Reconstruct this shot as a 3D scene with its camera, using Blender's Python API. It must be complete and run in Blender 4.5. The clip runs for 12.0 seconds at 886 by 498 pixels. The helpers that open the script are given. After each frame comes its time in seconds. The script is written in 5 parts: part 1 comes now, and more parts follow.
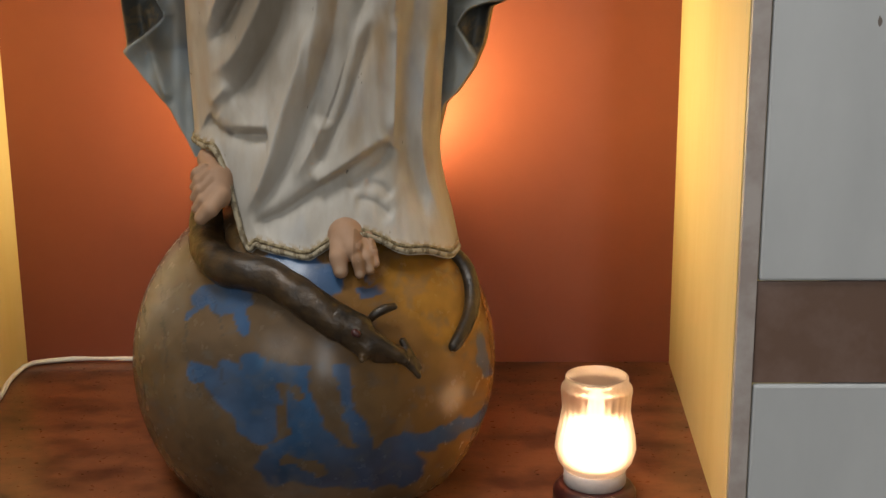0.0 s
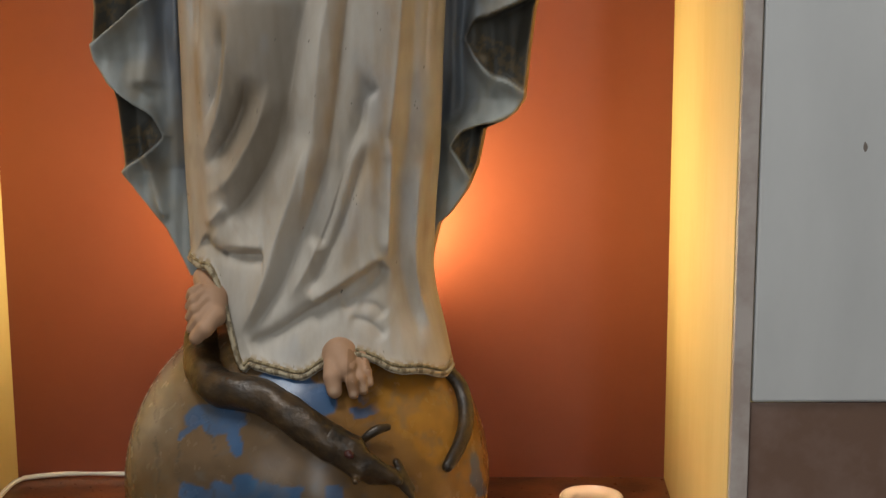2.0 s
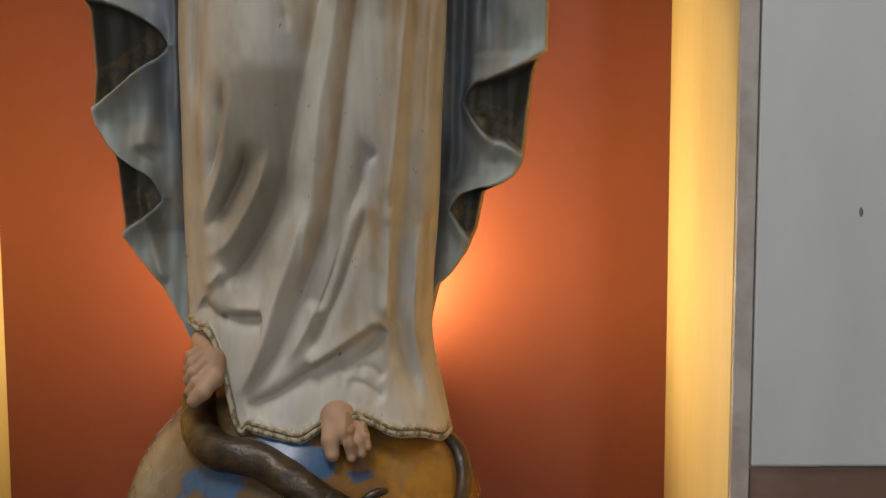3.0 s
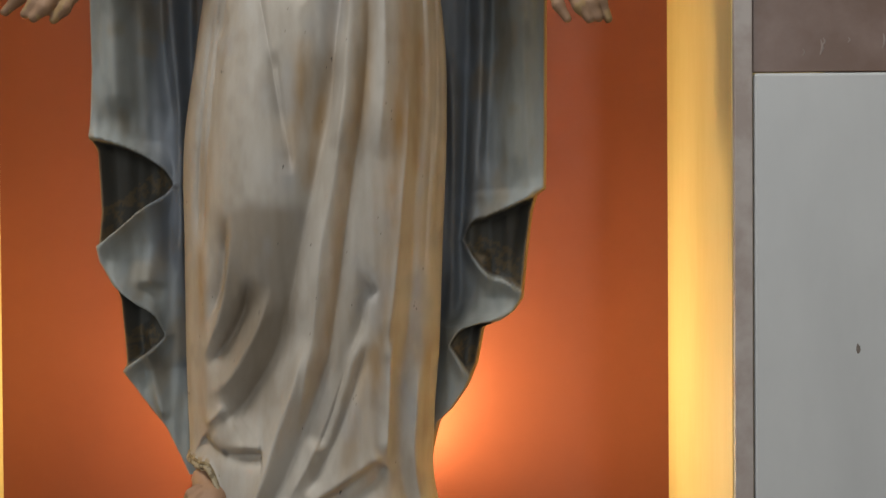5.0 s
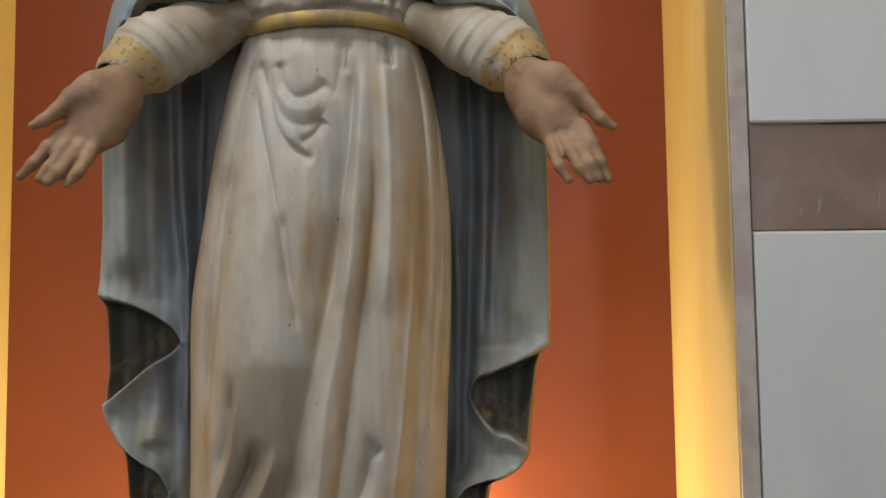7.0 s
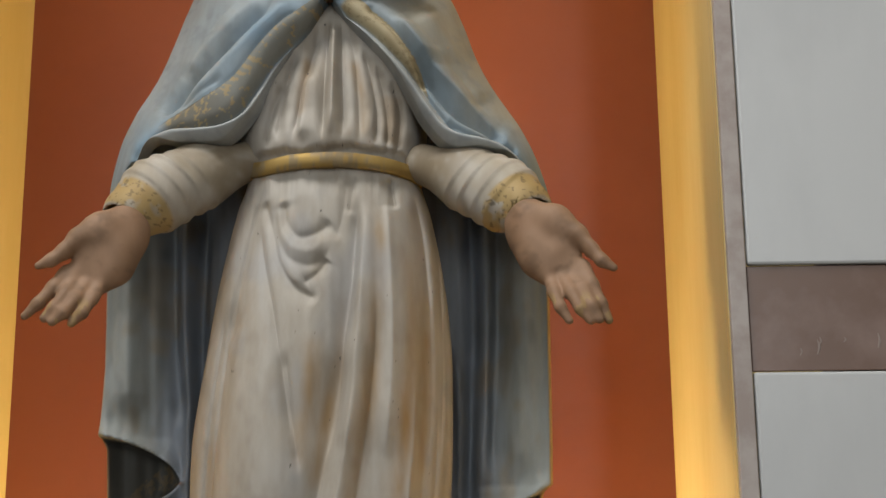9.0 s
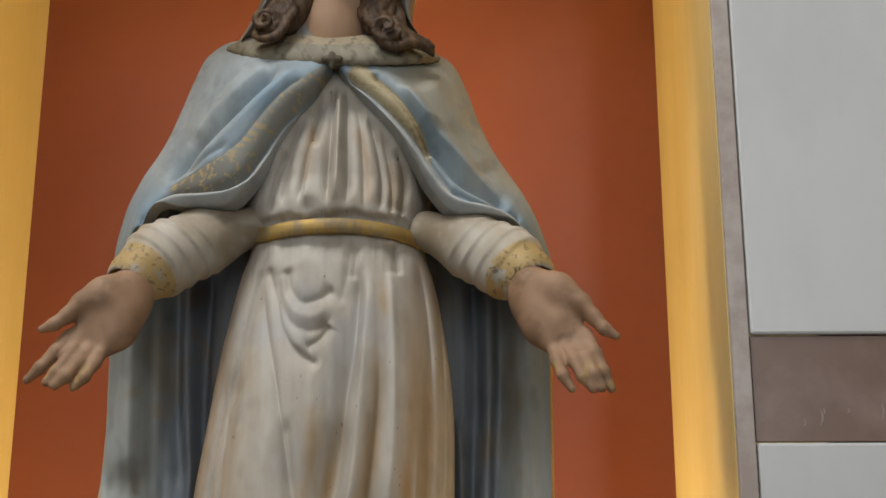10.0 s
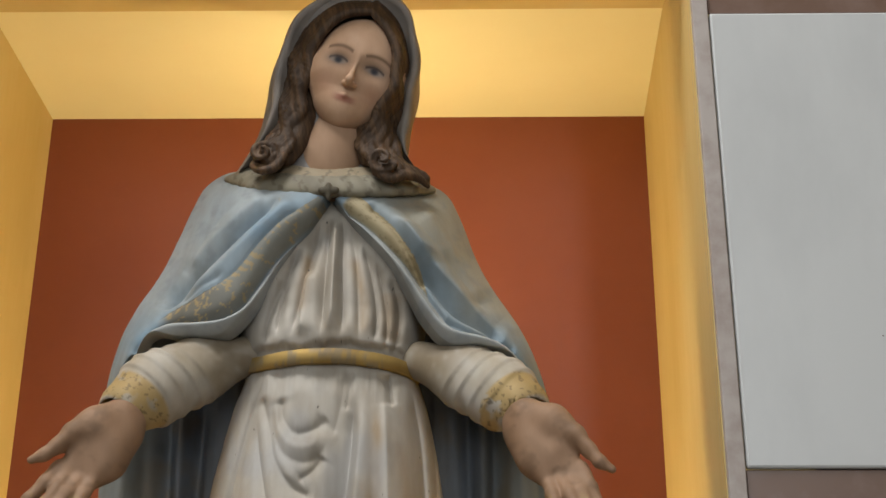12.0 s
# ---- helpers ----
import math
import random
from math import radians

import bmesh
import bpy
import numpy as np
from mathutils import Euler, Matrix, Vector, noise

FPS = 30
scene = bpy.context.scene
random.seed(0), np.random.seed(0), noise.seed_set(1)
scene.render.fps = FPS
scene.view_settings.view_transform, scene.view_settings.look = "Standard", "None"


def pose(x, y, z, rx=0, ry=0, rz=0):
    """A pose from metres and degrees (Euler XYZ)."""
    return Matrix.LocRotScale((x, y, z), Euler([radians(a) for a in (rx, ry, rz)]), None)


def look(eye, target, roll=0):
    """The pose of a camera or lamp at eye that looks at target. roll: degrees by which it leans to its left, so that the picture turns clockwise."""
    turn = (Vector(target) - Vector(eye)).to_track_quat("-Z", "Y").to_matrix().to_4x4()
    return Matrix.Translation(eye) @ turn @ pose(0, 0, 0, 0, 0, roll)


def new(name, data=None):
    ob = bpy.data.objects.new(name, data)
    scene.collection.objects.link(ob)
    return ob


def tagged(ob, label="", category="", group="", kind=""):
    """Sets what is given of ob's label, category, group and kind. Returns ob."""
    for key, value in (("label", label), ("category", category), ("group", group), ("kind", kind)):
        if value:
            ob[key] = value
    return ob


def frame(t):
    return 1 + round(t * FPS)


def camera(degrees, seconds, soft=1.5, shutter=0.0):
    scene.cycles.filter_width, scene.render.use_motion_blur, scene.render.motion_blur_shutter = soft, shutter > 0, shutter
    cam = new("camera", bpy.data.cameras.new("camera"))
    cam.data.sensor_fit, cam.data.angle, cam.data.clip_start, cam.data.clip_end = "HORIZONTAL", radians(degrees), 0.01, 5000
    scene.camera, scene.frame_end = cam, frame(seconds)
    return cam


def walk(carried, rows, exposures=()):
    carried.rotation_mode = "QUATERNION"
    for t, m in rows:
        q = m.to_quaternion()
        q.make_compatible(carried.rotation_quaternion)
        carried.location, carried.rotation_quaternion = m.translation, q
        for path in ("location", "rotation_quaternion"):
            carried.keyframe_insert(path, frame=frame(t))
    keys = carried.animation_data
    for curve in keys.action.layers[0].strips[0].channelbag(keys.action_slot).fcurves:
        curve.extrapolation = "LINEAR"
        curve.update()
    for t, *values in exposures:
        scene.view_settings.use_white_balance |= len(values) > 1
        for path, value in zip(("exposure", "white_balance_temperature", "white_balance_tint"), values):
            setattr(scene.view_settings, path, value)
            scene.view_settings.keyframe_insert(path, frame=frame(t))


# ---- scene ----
cam = camera(39.0, 12.0)
PATH = [
    (0, (0.15, -1.089, 1.518), (0.114, 0.855, 1.049), -0.4),
    (0.5, (0.15, -1.09, 1.523), (0.117, 0.863, 1.092), -0.4),
    (1, (0.151, -1.09, 1.528), (0.12, 0.87, 1.134), -0.3),
    (1.5, (0.151, -1.091, 1.533), (0.122, 0.877, 1.178), -0.3),
    (2, (0.151, -1.093, 1.537), (0.124, 0.883, 1.225), -0.3),
    (2.5, (0.151, -1.094, 1.541), (0.127, 0.887, 1.271), -0.3),
    (3, (0.151, -1.096, 1.545), (0.127, 0.891, 1.32), -0.2),
    (5, (0.152, -1.106, 1.559), (0.127, 0.894, 1.529), -0.4),
    (5.5, (0.152, -1.108, 1.562), (0.125, 0.891, 1.595), -0.4),
    (6, (0.153, -1.111, 1.565), (0.122, 0.887, 1.658), -0.4),
    (6.5, (0.153, -1.114, 1.567), (0.121, 0.88, 1.719), -0.6),
    (7, (0.153, -1.116, 1.569), (0.121, 0.873, 1.772), -0.7),
    (7.2, (0.153, -1.117, 1.57), (0.121, 0.87, 1.795), -0.8),
    (9, (0.154, -1.125, 1.576), (0.121, 0.832, 1.985), -0.6),
    (9.5, (0.154, -1.127, 1.578), (0.12, 0.82, 2.034), -0.0),
    (10, (0.154, -1.128, 1.579), (0.117, 0.806, 2.086), -0.1),
    (10.5, (0.155, -1.129, 1.58), (0.116, 0.791, 2.139), -0.2),
    (11, (0.155, -1.13, 1.581), (0.118, 0.776, 2.186), -0.1),
    (11.5, (0.155, -1.131, 1.581), (0.121, 0.759, 2.235), -0.0),
    (12, (0.155, -1.131, 1.582), (0.126, 0.743, 2.282), 0.1),
]
walk(cam, [(t, look(eye, target, roll)) for t, eye, target, roll in PATH], exposures=((0.0, -0.05), (3.0, -0.1), (7.0, 0.0), (12.0, 0.1)))

# ---- light ----
world = bpy.data.worlds.new("world")
scene.world = world
world.use_nodes = True
world.node_tree.nodes["Background"].inputs[0].default_value = (0.75, 0.85, 1.0, 1)
world.node_tree.nodes["Background"].inputs[1].default_value = 0.1


def lamp(name, kind, place, power, colour, size=0.03, target=None, size_y=None):
    data = bpy.data.lights.new(name, kind)
    data.energy, data.color = power, colour
    if kind == "AREA":
        data.shape, data.size, data.size_y = "RECTANGLE", size, size_y or size
    else:
        data.shadow_soft_size = size
    ob = new(name, data)
    ob.matrix_world = look(place, target) if target else pose(*place)
    return ob


WARM = (1.0, 0.77, 0.38)
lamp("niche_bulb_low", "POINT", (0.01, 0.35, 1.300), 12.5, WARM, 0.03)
# unseen fill lamp added behind the shoulders to brighten the niche top
lamp("niche_fill_high", "POINT", (0.03, 0.25, 2.08), 2.15, WARM, 0.06)
lamp("window_light", "AREA", (-1.2, -4.3, 2.9), 26, (0.92, 0.97, 1.0), 1.8, (0.0, 0.0, 1.6), 1.4)
lamp("narrow_window_light", "AREA", (0.95, -4.4, 2.4), 28, (0.92, 0.97, 1.0), 0.30, (0.0, 0.0, 1.6), 1.8)
lamp("ceiling_light", "AREA", (-0.6, -1.0, 4.1), 61, (1.0, 0.99, 0.97), 0.9, (-0.5, -0.75, 0.0), 0.9)


# ---- materials ----
def material(name, base, rough=0.6, metal=0.0, other=None, scale=20.0, stretch=(1, 1, 1), bump=0.1, bump_scale=120.0, contrast=(0.4, 0.65),
             attribute=None, random_tone=0.0, gloss=0.5):
    m = bpy.data.materials.new(name)
    m.use_nodes = True
    n, l = m.node_tree.nodes, m.node_tree.links
    b = n["Principled BSDF"]
    b.inputs["Roughness"].default_value = rough
    b.inputs["Metallic"].default_value = metal
    co = n.new("ShaderNodeTexCoord")
    mp = n.new("ShaderNodeMapping")
    mp.inputs["Scale"].default_value = stretch
    l.new(co.outputs["Object"], mp.inputs["Vector"])
    big = n.new("ShaderNodeTexNoise")
    big.inputs["Scale"].default_value, big.inputs["Detail"].default_value, big.inputs["Roughness"].default_value = scale, 6, 0.6
    l.new(mp.outputs["Vector"], big.inputs["Vector"])
    ramp = n.new("ShaderNodeMapRange")
    ramp.inputs["From Min"].default_value, ramp.inputs["From Max"].default_value = contrast
    l.new(big.outputs["Fac"], ramp.inputs["Value"])
    mix = n.new("ShaderNodeMix")
    mix.data_type = "RGBA"
    mix.inputs["A"].default_value, mix.inputs["B"].default_value = (*base, 1), (*(other or base), 1)
    l.new(ramp.outputs["Result"], mix.inputs["Factor"])
    colour = mix.outputs["Result"]
    if attribute:
        at = n.new("ShaderNodeAttribute")
        at.attribute_name = attribute
        mul = n.new("ShaderNodeMix")
        mul.data_type, mul.blend_type = "RGBA", "MULTIPLY"
        mul.inputs["Factor"].default_value = 1
        l.new(at.outputs["Color"], mul.inputs["A"])
        l.new(colour, mul.inputs["B"])
        colour = mul.outputs["Result"]
        l.new(at.outputs["Alpha"], b.inputs["Metallic"])
    if random_tone:
        info = n.new("ShaderNodeObjectInfo")
        hsv = n.new("ShaderNodeHueSaturation")
        rr = n.new("ShaderNodeMapRange")
        rr.inputs["To Min"].default_value, rr.inputs["To Max"].default_value = 1 - random_tone, 1 + random_tone
        l.new(info.outputs["Random"], rr.inputs["Value"])
        l.new(rr.outputs["Result"], hsv.inputs["Value"])
        l.new(colour, hsv.inputs["Color"])
        colour = hsv.outputs["Color"]
    l.new(colour, b.inputs["Base Color"])
    b.inputs["Specular IOR Level"].default_value = gloss
    fine = n.new("ShaderNodeTexNoise")
    fine.inputs["Scale"].default_value, fine.inputs["Detail"].default_value = bump_scale, 5
    l.new(mp.outputs["Vector"], fine.inputs["Vector"])
    bm_ = n.new("ShaderNodeBump")
    bm_.inputs["Strength"].default_value, bm_.inputs["Distance"].default_value = bump, 0.002
    l.new(fine.outputs["Fac"], bm_.inputs["Height"])
    l.new(bm_.outputs["Normal"], b.inputs["Normal"])
    wear = n.new("ShaderNodeMapRange")
    wear.inputs["To Min"].default_value, wear.inputs["To Max"].default_value = max(rough - 0.1, 0.02), min(rough + 0.12, 1)
    l.new(fine.outputs["Fac"], wear.inputs["Value"])
    l.new(wear.outputs["Result"], b.inputs["Roughness"])
    return m


M_ORANGE = material("orange_paint", (0.25, 0.062, 0.026), 0.5, other=(0.225, 0.053, 0.022), scale=4, bump=0.05, bump_scale=60)
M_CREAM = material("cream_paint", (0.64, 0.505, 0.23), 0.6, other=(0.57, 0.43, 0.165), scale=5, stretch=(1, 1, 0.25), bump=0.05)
# the walls' cream made paler for the stronger light on the ceiling
M_CREAM_LIT = material("cream_paint_lit", (0.86, 0.80, 0.53), 0.6, other=(0.83, 0.76, 0.48), scale=3, bump=0.03)
M_MARBLE = material("red_brown_marble", (0.17, 0.060, 0.024), 0.3, other=(0.060, 0.019, 0.009), scale=13, stretch=(1, 1.5, 1), bump=0.03, contrast=(0.42, 0.64))
M_JAMB = material("grey_beige_stone", (0.42, 0.37, 0.34), 0.55, other=(0.33, 0.27, 0.24), scale=30, bump=0.1)
M_PANEL = material("pale_stone_panel", (0.53, 0.535, 0.53), 0.35, other=(0.465, 0.47, 0.468), scale=6, stretch=(1, 1, 0.4), bump=0.03, random_tone=0.03)
M_BAND = material("brown_marble", (0.145, 0.085, 0.06), 0.35, other=(0.21, 0.14, 0.115), scale=16, bump=0.04, contrast=(0.45, 0.75), random_tone=0.08)
M_FLOOR = material("dark_stone_floor", (0.16, 0.13, 0.11), 0.4, other=(0.2, 0.17, 0.14), scale=5, bump=0.03)
M_ROOM = material("room_plaster", (0.6, 0.58, 0.54), 0.8, other=(0.52, 0.5, 0.46), scale=2, bump=0.05)
M_STATUE = material("painted_plaster", (1.0, 1.0, 1.0), 0.62, gloss=0.32, other=(0.78, 0.74, 0.68), scale=22, stretch=(1, 1, 0.35), bump=0.12, bump_scale=90, attribute="paint", contrast=(0.42, 0.72))
M_GLOBE = material("painted_globe", (1.0, 1.0, 1.0), 0.24, gloss=0.26, other=(0.75, 0.72, 0.68), scale=14, bump=0.06, bump_scale=60, attribute="paint", contrast=(0.4, 0.7))
M_SNAKE = material("bronzed_snake_paint", (0.060, 0.034, 0.013), 0.40, metal=0.2, other=(0.014, 0.010, 0.007), scale=45, bump=0.55, bump_scale=160)
M_CABLE = material("white_cable_plastic", (0.75, 0.72, 0.66), 0.4, bump=0.0)
M_BASE = material("dark_red_plastic", (0.05, 0.012, 0.01), 0.3, bump=0.0)


# ---- mesh helpers ----
def mesh_object(name, verts, faces, mat, parent=None, label="", smooth=True, paint=None):
    me = bpy.data.meshes.new(name)
    me.from_pydata([tuple(v) for v in np.asarray(verts, float).tolist()], [], [tuple(f) for f in faces])
    me.materials.append(mat)
    if smooth:
        me.polygons.foreach_set("use_smooth", np.ones(len(me.polygons), bool))
    if paint is not None:
        at = me.attributes.new("paint", "FLOAT_COLOR", "POINT")
        at.data.foreach_set("color", np.asarray(paint, np.float32).ravel())
    me.update()
    ob = new(name, me)
    if parent:
        ob.parent = parent
    if label:
        ob["label"] = label
    return ob


def box_bm(bm, x0, x1, y0, y1, z0, z1, bevel=0.0):
    r = bmesh.ops.create_cube(bm, size=1)
    for v in r["verts"]:
        v.co = Vector((x0 + (v.co.x + 0.5) * (x1 - x0), y0 + (v.co.y + 0.5) * (y1 - y0), z0 + (v.co.z + 0.5) * (z1 - z0)))
    if bevel:
        edges = list({e for v in r["verts"] for e in v.link_edges})
        bmesh.ops.bevel(bm, geom=edges, offset=bevel, segments=2, affect="EDGES", profile=0.5)


def part(name, bm, mat, parent=None, label="", smooth=False):
    me = bpy.data.meshes.new(name)
    bm.to_mesh(me)
    bm.free()
    me.materials.append(mat)
    if smooth:
        me.polygons.foreach_set("use_smooth", np.ones(len(me.polygons), bool))
    ob = new(name, me)
    if parent:
        ob.parent = parent
    if label:
        ob["label"] = label
    return ob


def block(name, x0, x1, y0, y1, z0, z1, mat, bevel=0.0, parent=None, label=""):
    bm = bmesh.new()
    box_bm(bm, x0, x1, y0, y1, z0, z1, bevel)
    return part(name, bm, mat, parent, label)


def prism(name, outline, z0, z1, mat, parent=None, label=""):
    bm = bmesh.new()
    lo = [bm.verts.new((x, y, z0)) for x, y in outline]
    hi = [bm.verts.new((x, y, z1)) for x, y in outline]
    bm.faces.new(lo[::-1])
    bm.faces.new(hi)
    for i in range(len(outline)):
        j = (i + 1) % len(outline)
        bm.faces.new((lo[i], lo[j], hi[j], hi[i]))
    bmesh.ops.recalc_face_normals(bm, faces=bm.faces)
    return part(name, bm, mat, parent, label)


def grid_faces(nu, nv, wrap=False, base=0):
    iu = np.arange(nu if wrap else nu - 1)
    u, v = np.meshgrid(iu, np.arange(nv - 1), indexing="ij")
    u2 = (u + 1) % nu
    return (np.stack([u * nv + v, u2 * nv + v, u2 * nv + v + 1, u * nv + v + 1], -1).reshape(-1, 4) + base).tolist()


def smoothstep(a, b, x):
    t = np.clip((x - a) / (b - a), 0, 1)
    return t * t * (3 - 2 * t)


def curve(points, x):
    """Smooth values through (x, value) pairs."""
    p = sorted(points)
    px, py = np.array([q[0] for q in p]), np.array([q[1] for q in p])
    m = np.gradient(py, px)
    x = np.clip(x, px[0], px[-1])
    i = np.clip(np.searchsorted(px, x) - 1, 0, len(px) - 2)
    h = px[i + 1] - px[i]
    t = (x - px[i]) / h
    return ((2 * t**3 - 3 * t**2 + 1) * py[i] + (t**3 - 2 * t**2 + t) * h * m[i] + (-2 * t**3 + 3 * t**2) * py[i + 1] + (t**3 - t**2) * h * m[i + 1])


def spline(points, n):
    p = np.array(points, float)
    d = np.r_[0, np.cumsum(np.linalg.norm(np.diff(p[:, :3], axis=0), axis=1))]
    s = np.linspace(0, d[-1], n)
    return np.stack([curve(list(zip(d, p[:, k])), s) for k in range(p.shape[1])], 1)


def away(x, z, line):
    """Distance from (x, z) to a polyline, and the share of its length at the nearest point."""
    p = spline([(a, b, 0) for a, b in line], 4 * len(line))[:, :2]
    best, at = np.full(x.shape, 9.0), np.zeros(x.shape)
    n = len(p) - 1
    for i in range(n):
        a, d = p[i], p[i + 1] - p[i]
        t = np.clip(((x - a[0]) * d[0] + (z - a[1]) * d[1]) / max(d @ d, 1e-12), 0, 1)
        r = np.hypot(x - a[0] - t * d[0], z - a[1] - t * d[1])
        near = r < best
        best, at = np.where(near, r, best), np.where(near, (i + t) / n, at)
    return best, at


def crease(x, z, line, width, height, fade=0.12):
    r, s = away(x, z, line)
    return height * np.exp(-((r / width) ** 2)) * smoothstep(0, fade, s) * smoothstep(0, fade, 1 - s)


# ---- sculpting: smooth unions of rounded cones, meshed by surface nets ----
def sculpt(cones, blend, step, carve=None):
    blends = blend if isinstance(blend, list) else [blend] * len(cones)
    blend = max(blends)
    c = np.array(cones, float)
    lo = np.minimum((c[:, 0:3] - c[:, 6:7]).min(0), (c[:, 3:6] - c[:, 7:8]).min(0)) - 3 * step - blend * 0.3
    hi = np.maximum((c[:, 0:3] + c[:, 6:7]).max(0), (c[:, 3:6] + c[:, 7:8]).max(0)) + 3 * step + blend * 0.3
    axes = [np.arange(a, b, step) for a, b in zip(lo, hi)]
    gx, gy, gz = np.meshgrid(*axes, indexing="ij")
    field = np.full(gx.shape, 1.0)
    for (ax, ay, az, bx, by, bz, ra, rb), blend in zip(c, blends):
        d = np.array((bx - ax, by - ay, bz - az))
        reach = max(ra, rb) + blend + 5 * step
        box = tuple(slice(*np.searchsorted(axes[k], (min(p, q) - reach, max(p, q) + reach))) for k, (p, q) in enumerate(((ax, bx), (ay, by), (az, bz))))
        x, y, z, old = gx[box], gy[box], gz[box], field[box]
        t = np.clip(((x - ax) * d[0] + (y - ay) * d[1] + (z - az) * d[2]) / max(d @ d, 1e-12), 0, 1)
        r = np.sqrt((x - ax - t * d[0]) ** 2 + (y - ay - t * d[1]) ** 2 + (z - az - t * d[2]) ** 2) - ra - t * (rb - ra)
        h = np.maximum(blend - np.abs(old - r), 0) / blend
        field[box] = np.minimum(old, r) - h * h * blend / 4
    if carve:
        field = carve(field, gx, gy, gz)
    inside = field < 0
    n = np.array(field.shape) - 1
    total, count = np.zeros((*n, 3)), np.zeros(n)
    corner = lambda a, o: a[o[0]:o[0] + n[0], o[1]:o[1] + n[1], o[2]:o[2] + n[2]]
    for k in range(3):
        e = [0, 0, 0]
        e[k] = 1
        others = [m for m in range(3) if m != k]
        for i in (0, 1):
            for j in (0, 1):
                o = [0, 0, 0]
                o[others[0]], o[others[1]] = i, j
                o2 = [a + b for a, b in zip(o, e)]
                fa, fb = corner(field, o), corner(field, o2)
                cut = (fa < 0) != (fb < 0)
                t = np.where(cut, fa / np.where(cut, fa - fb, 1), 0)
                for m in range(3):
                    total[..., m] += np.where(cut, o[m] + (t if m == k else 0), 0)
                count += cut
    used = count > 0
    index = np.full(n, -1)
    index[used] = np.arange(used.sum())
    cell = np.stack(np.nonzero(used), 1)
    verts = lo + step * (cell + total[used] / count[used][:, None])
    faces = []
    for k in range(3):
        others = [(k + 1) % 3, (k + 2) % 3]
        a = [slice(1, -1)] * 3
        b = [slice(1, -1)] * 3
        a[k], b[k] = slice(0, -1), slice(1, None)
        sa, sb = inside[tuple(a)], inside[tuple(b)]
        where = np.stack(np.nonzero(sa != sb), 1)
        flip = sb[tuple(where.T)]
        pos = where + 1
        pos[:, k] -= 1
        quad = []
        for i, j in ((-1, -1), (0, -1), (0, 0), (-1, 0)):
            q = pos.copy()
            q[:, others[0]] += i
            q[:, others[1]] += j
            quad.append(index[tuple(q.T)])
        quad = np.stack(quad, 1)
        quad[flip] = quad[flip][:, ::-1]
        faces.append(quad)
    return verts, np.concatenate(faces)


def tube(points, around=20, caps=True, ripple=None):
    """Verts and faces of a tube along (x, y, z, radius) points, round ends."""
    p = spline(points, max(12, 6 * len(points)))
    if caps:
        d0, d1 = p[0, :3] - p[1, :3], p[-1, :3] - p[-2, :3]
        d0, d1 = d0 / np.linalg.norm(d0), d1 / np.linalg.norm(d1)
        cap = [(math.sin(a), math.cos(a)) for a in (1.5, 1.2, 0.8, 0.4)]
        p = np.concatenate([[np.r_[p[0, :3] + d0 * s * p[0, 3], p[0, 3] * max(c, 0.05)] for s, c in cap], p,
                            [np.r_[p[-1, :3] + d1 * s * p[-1, 3], p[-1, 3] * max(c, 0.05)] for s, c in cap[::-1]]])
    t = np.gradient(p[:, :3], axis=0)
    t /= np.linalg.norm(t, axis=1)[:, None]
    side = np.cross(t, (0.13, 0.9, 0.3))
    side /= np.linalg.norm(side, axis=1)[:, None]
    up = np.cross(side, t)
    a = np.linspace(0, 2 * np.pi, around, endpoint=False)
    r = p[None, :, 3] * np.ones((around, 1))
    if ripple is not None:
        r = r * ripple(a[:, None], np.linspace(0, 1, len(p))[None])
    v = p[None, :, :3] + r[..., None] * (np.cos(a)[:, None, None] * side[None] + np.sin(a)[:, None, None] * up[None])
    nv = len(p)
    faces = grid_faces(around, nv, True)
    faces += [list(range(0, around * nv, nv)), list(range(nv - 1, around * nv, nv))[::-1]]
    return v.reshape(-1, 3), faces


def lathe(profile, around, flute=None):
    """Verts and faces turned round z from (radius, z) pairs."""
    a = np.linspace(0, 2 * np.pi, around, endpoint=False)
    r, z = np.array(profile, float).T
    rr = r[None] * np.ones((around, 1))
    if flute is not None:
        rr = rr * flute(a[:, None], np.linspace(0, 1, len(r))[None])
    v = np.stack([rr * np.cos(a)[:, None], rr * np.sin(a)[:, None], z[None] * np.ones((around, 1))], -1)
    return v.reshape(-1, 3), grid_faces(around, len(r), True)


# ---- the niche and its wall ----
FLOOR_Z, TOP_Z, BACK = 1.0, 2.365, 0.44
tagged(block("floor", -3, 3, -5, 0.0, -0.1, 0.0, M_FLOOR), "plain dark stone floor of the hall", "floor", kind="structure")
tagged(block("ceiling", -3, 3, -5, 0.6, 4.2, 4.3, M_ROOM), "plain plaster ceiling of the hall", "ceiling", kind="structure")
tagged(block("wall_west", -3.1, -3, -5, 0.6, 0, 4.2, M_ROOM), "plain plaster side wall", "wall", kind="structure")
tagged(block("wall_east", 3, 3.1, -5, 0.6, 0, 4.2, M_ROOM), "plain plaster side wall", "wall", kind="structure")
tagged(block("wall_south", -3, 3, -5.1, -5, 0, 4.2, M_ROOM), "plain plaster wall of the hall", "wall", kind="structure")

FRONT_CORE = -0.03
wall = tagged(new("wall_north"), "wall of pale stone panels with brown marble bands", "wall", kind="structure")
for x0, x1, z0, z1 in ((-3, -0.46, 0, 4.2), (0.46, 3, 0, 4.2), (-0.46, 0.46, 0, 0.9), (-0.46, 0.46, 2.45, 4.2)):
    block("wall_core", x0, x1, FRONT_CORE, 0.6, z0, z1, M_ROOM, parent=wall)

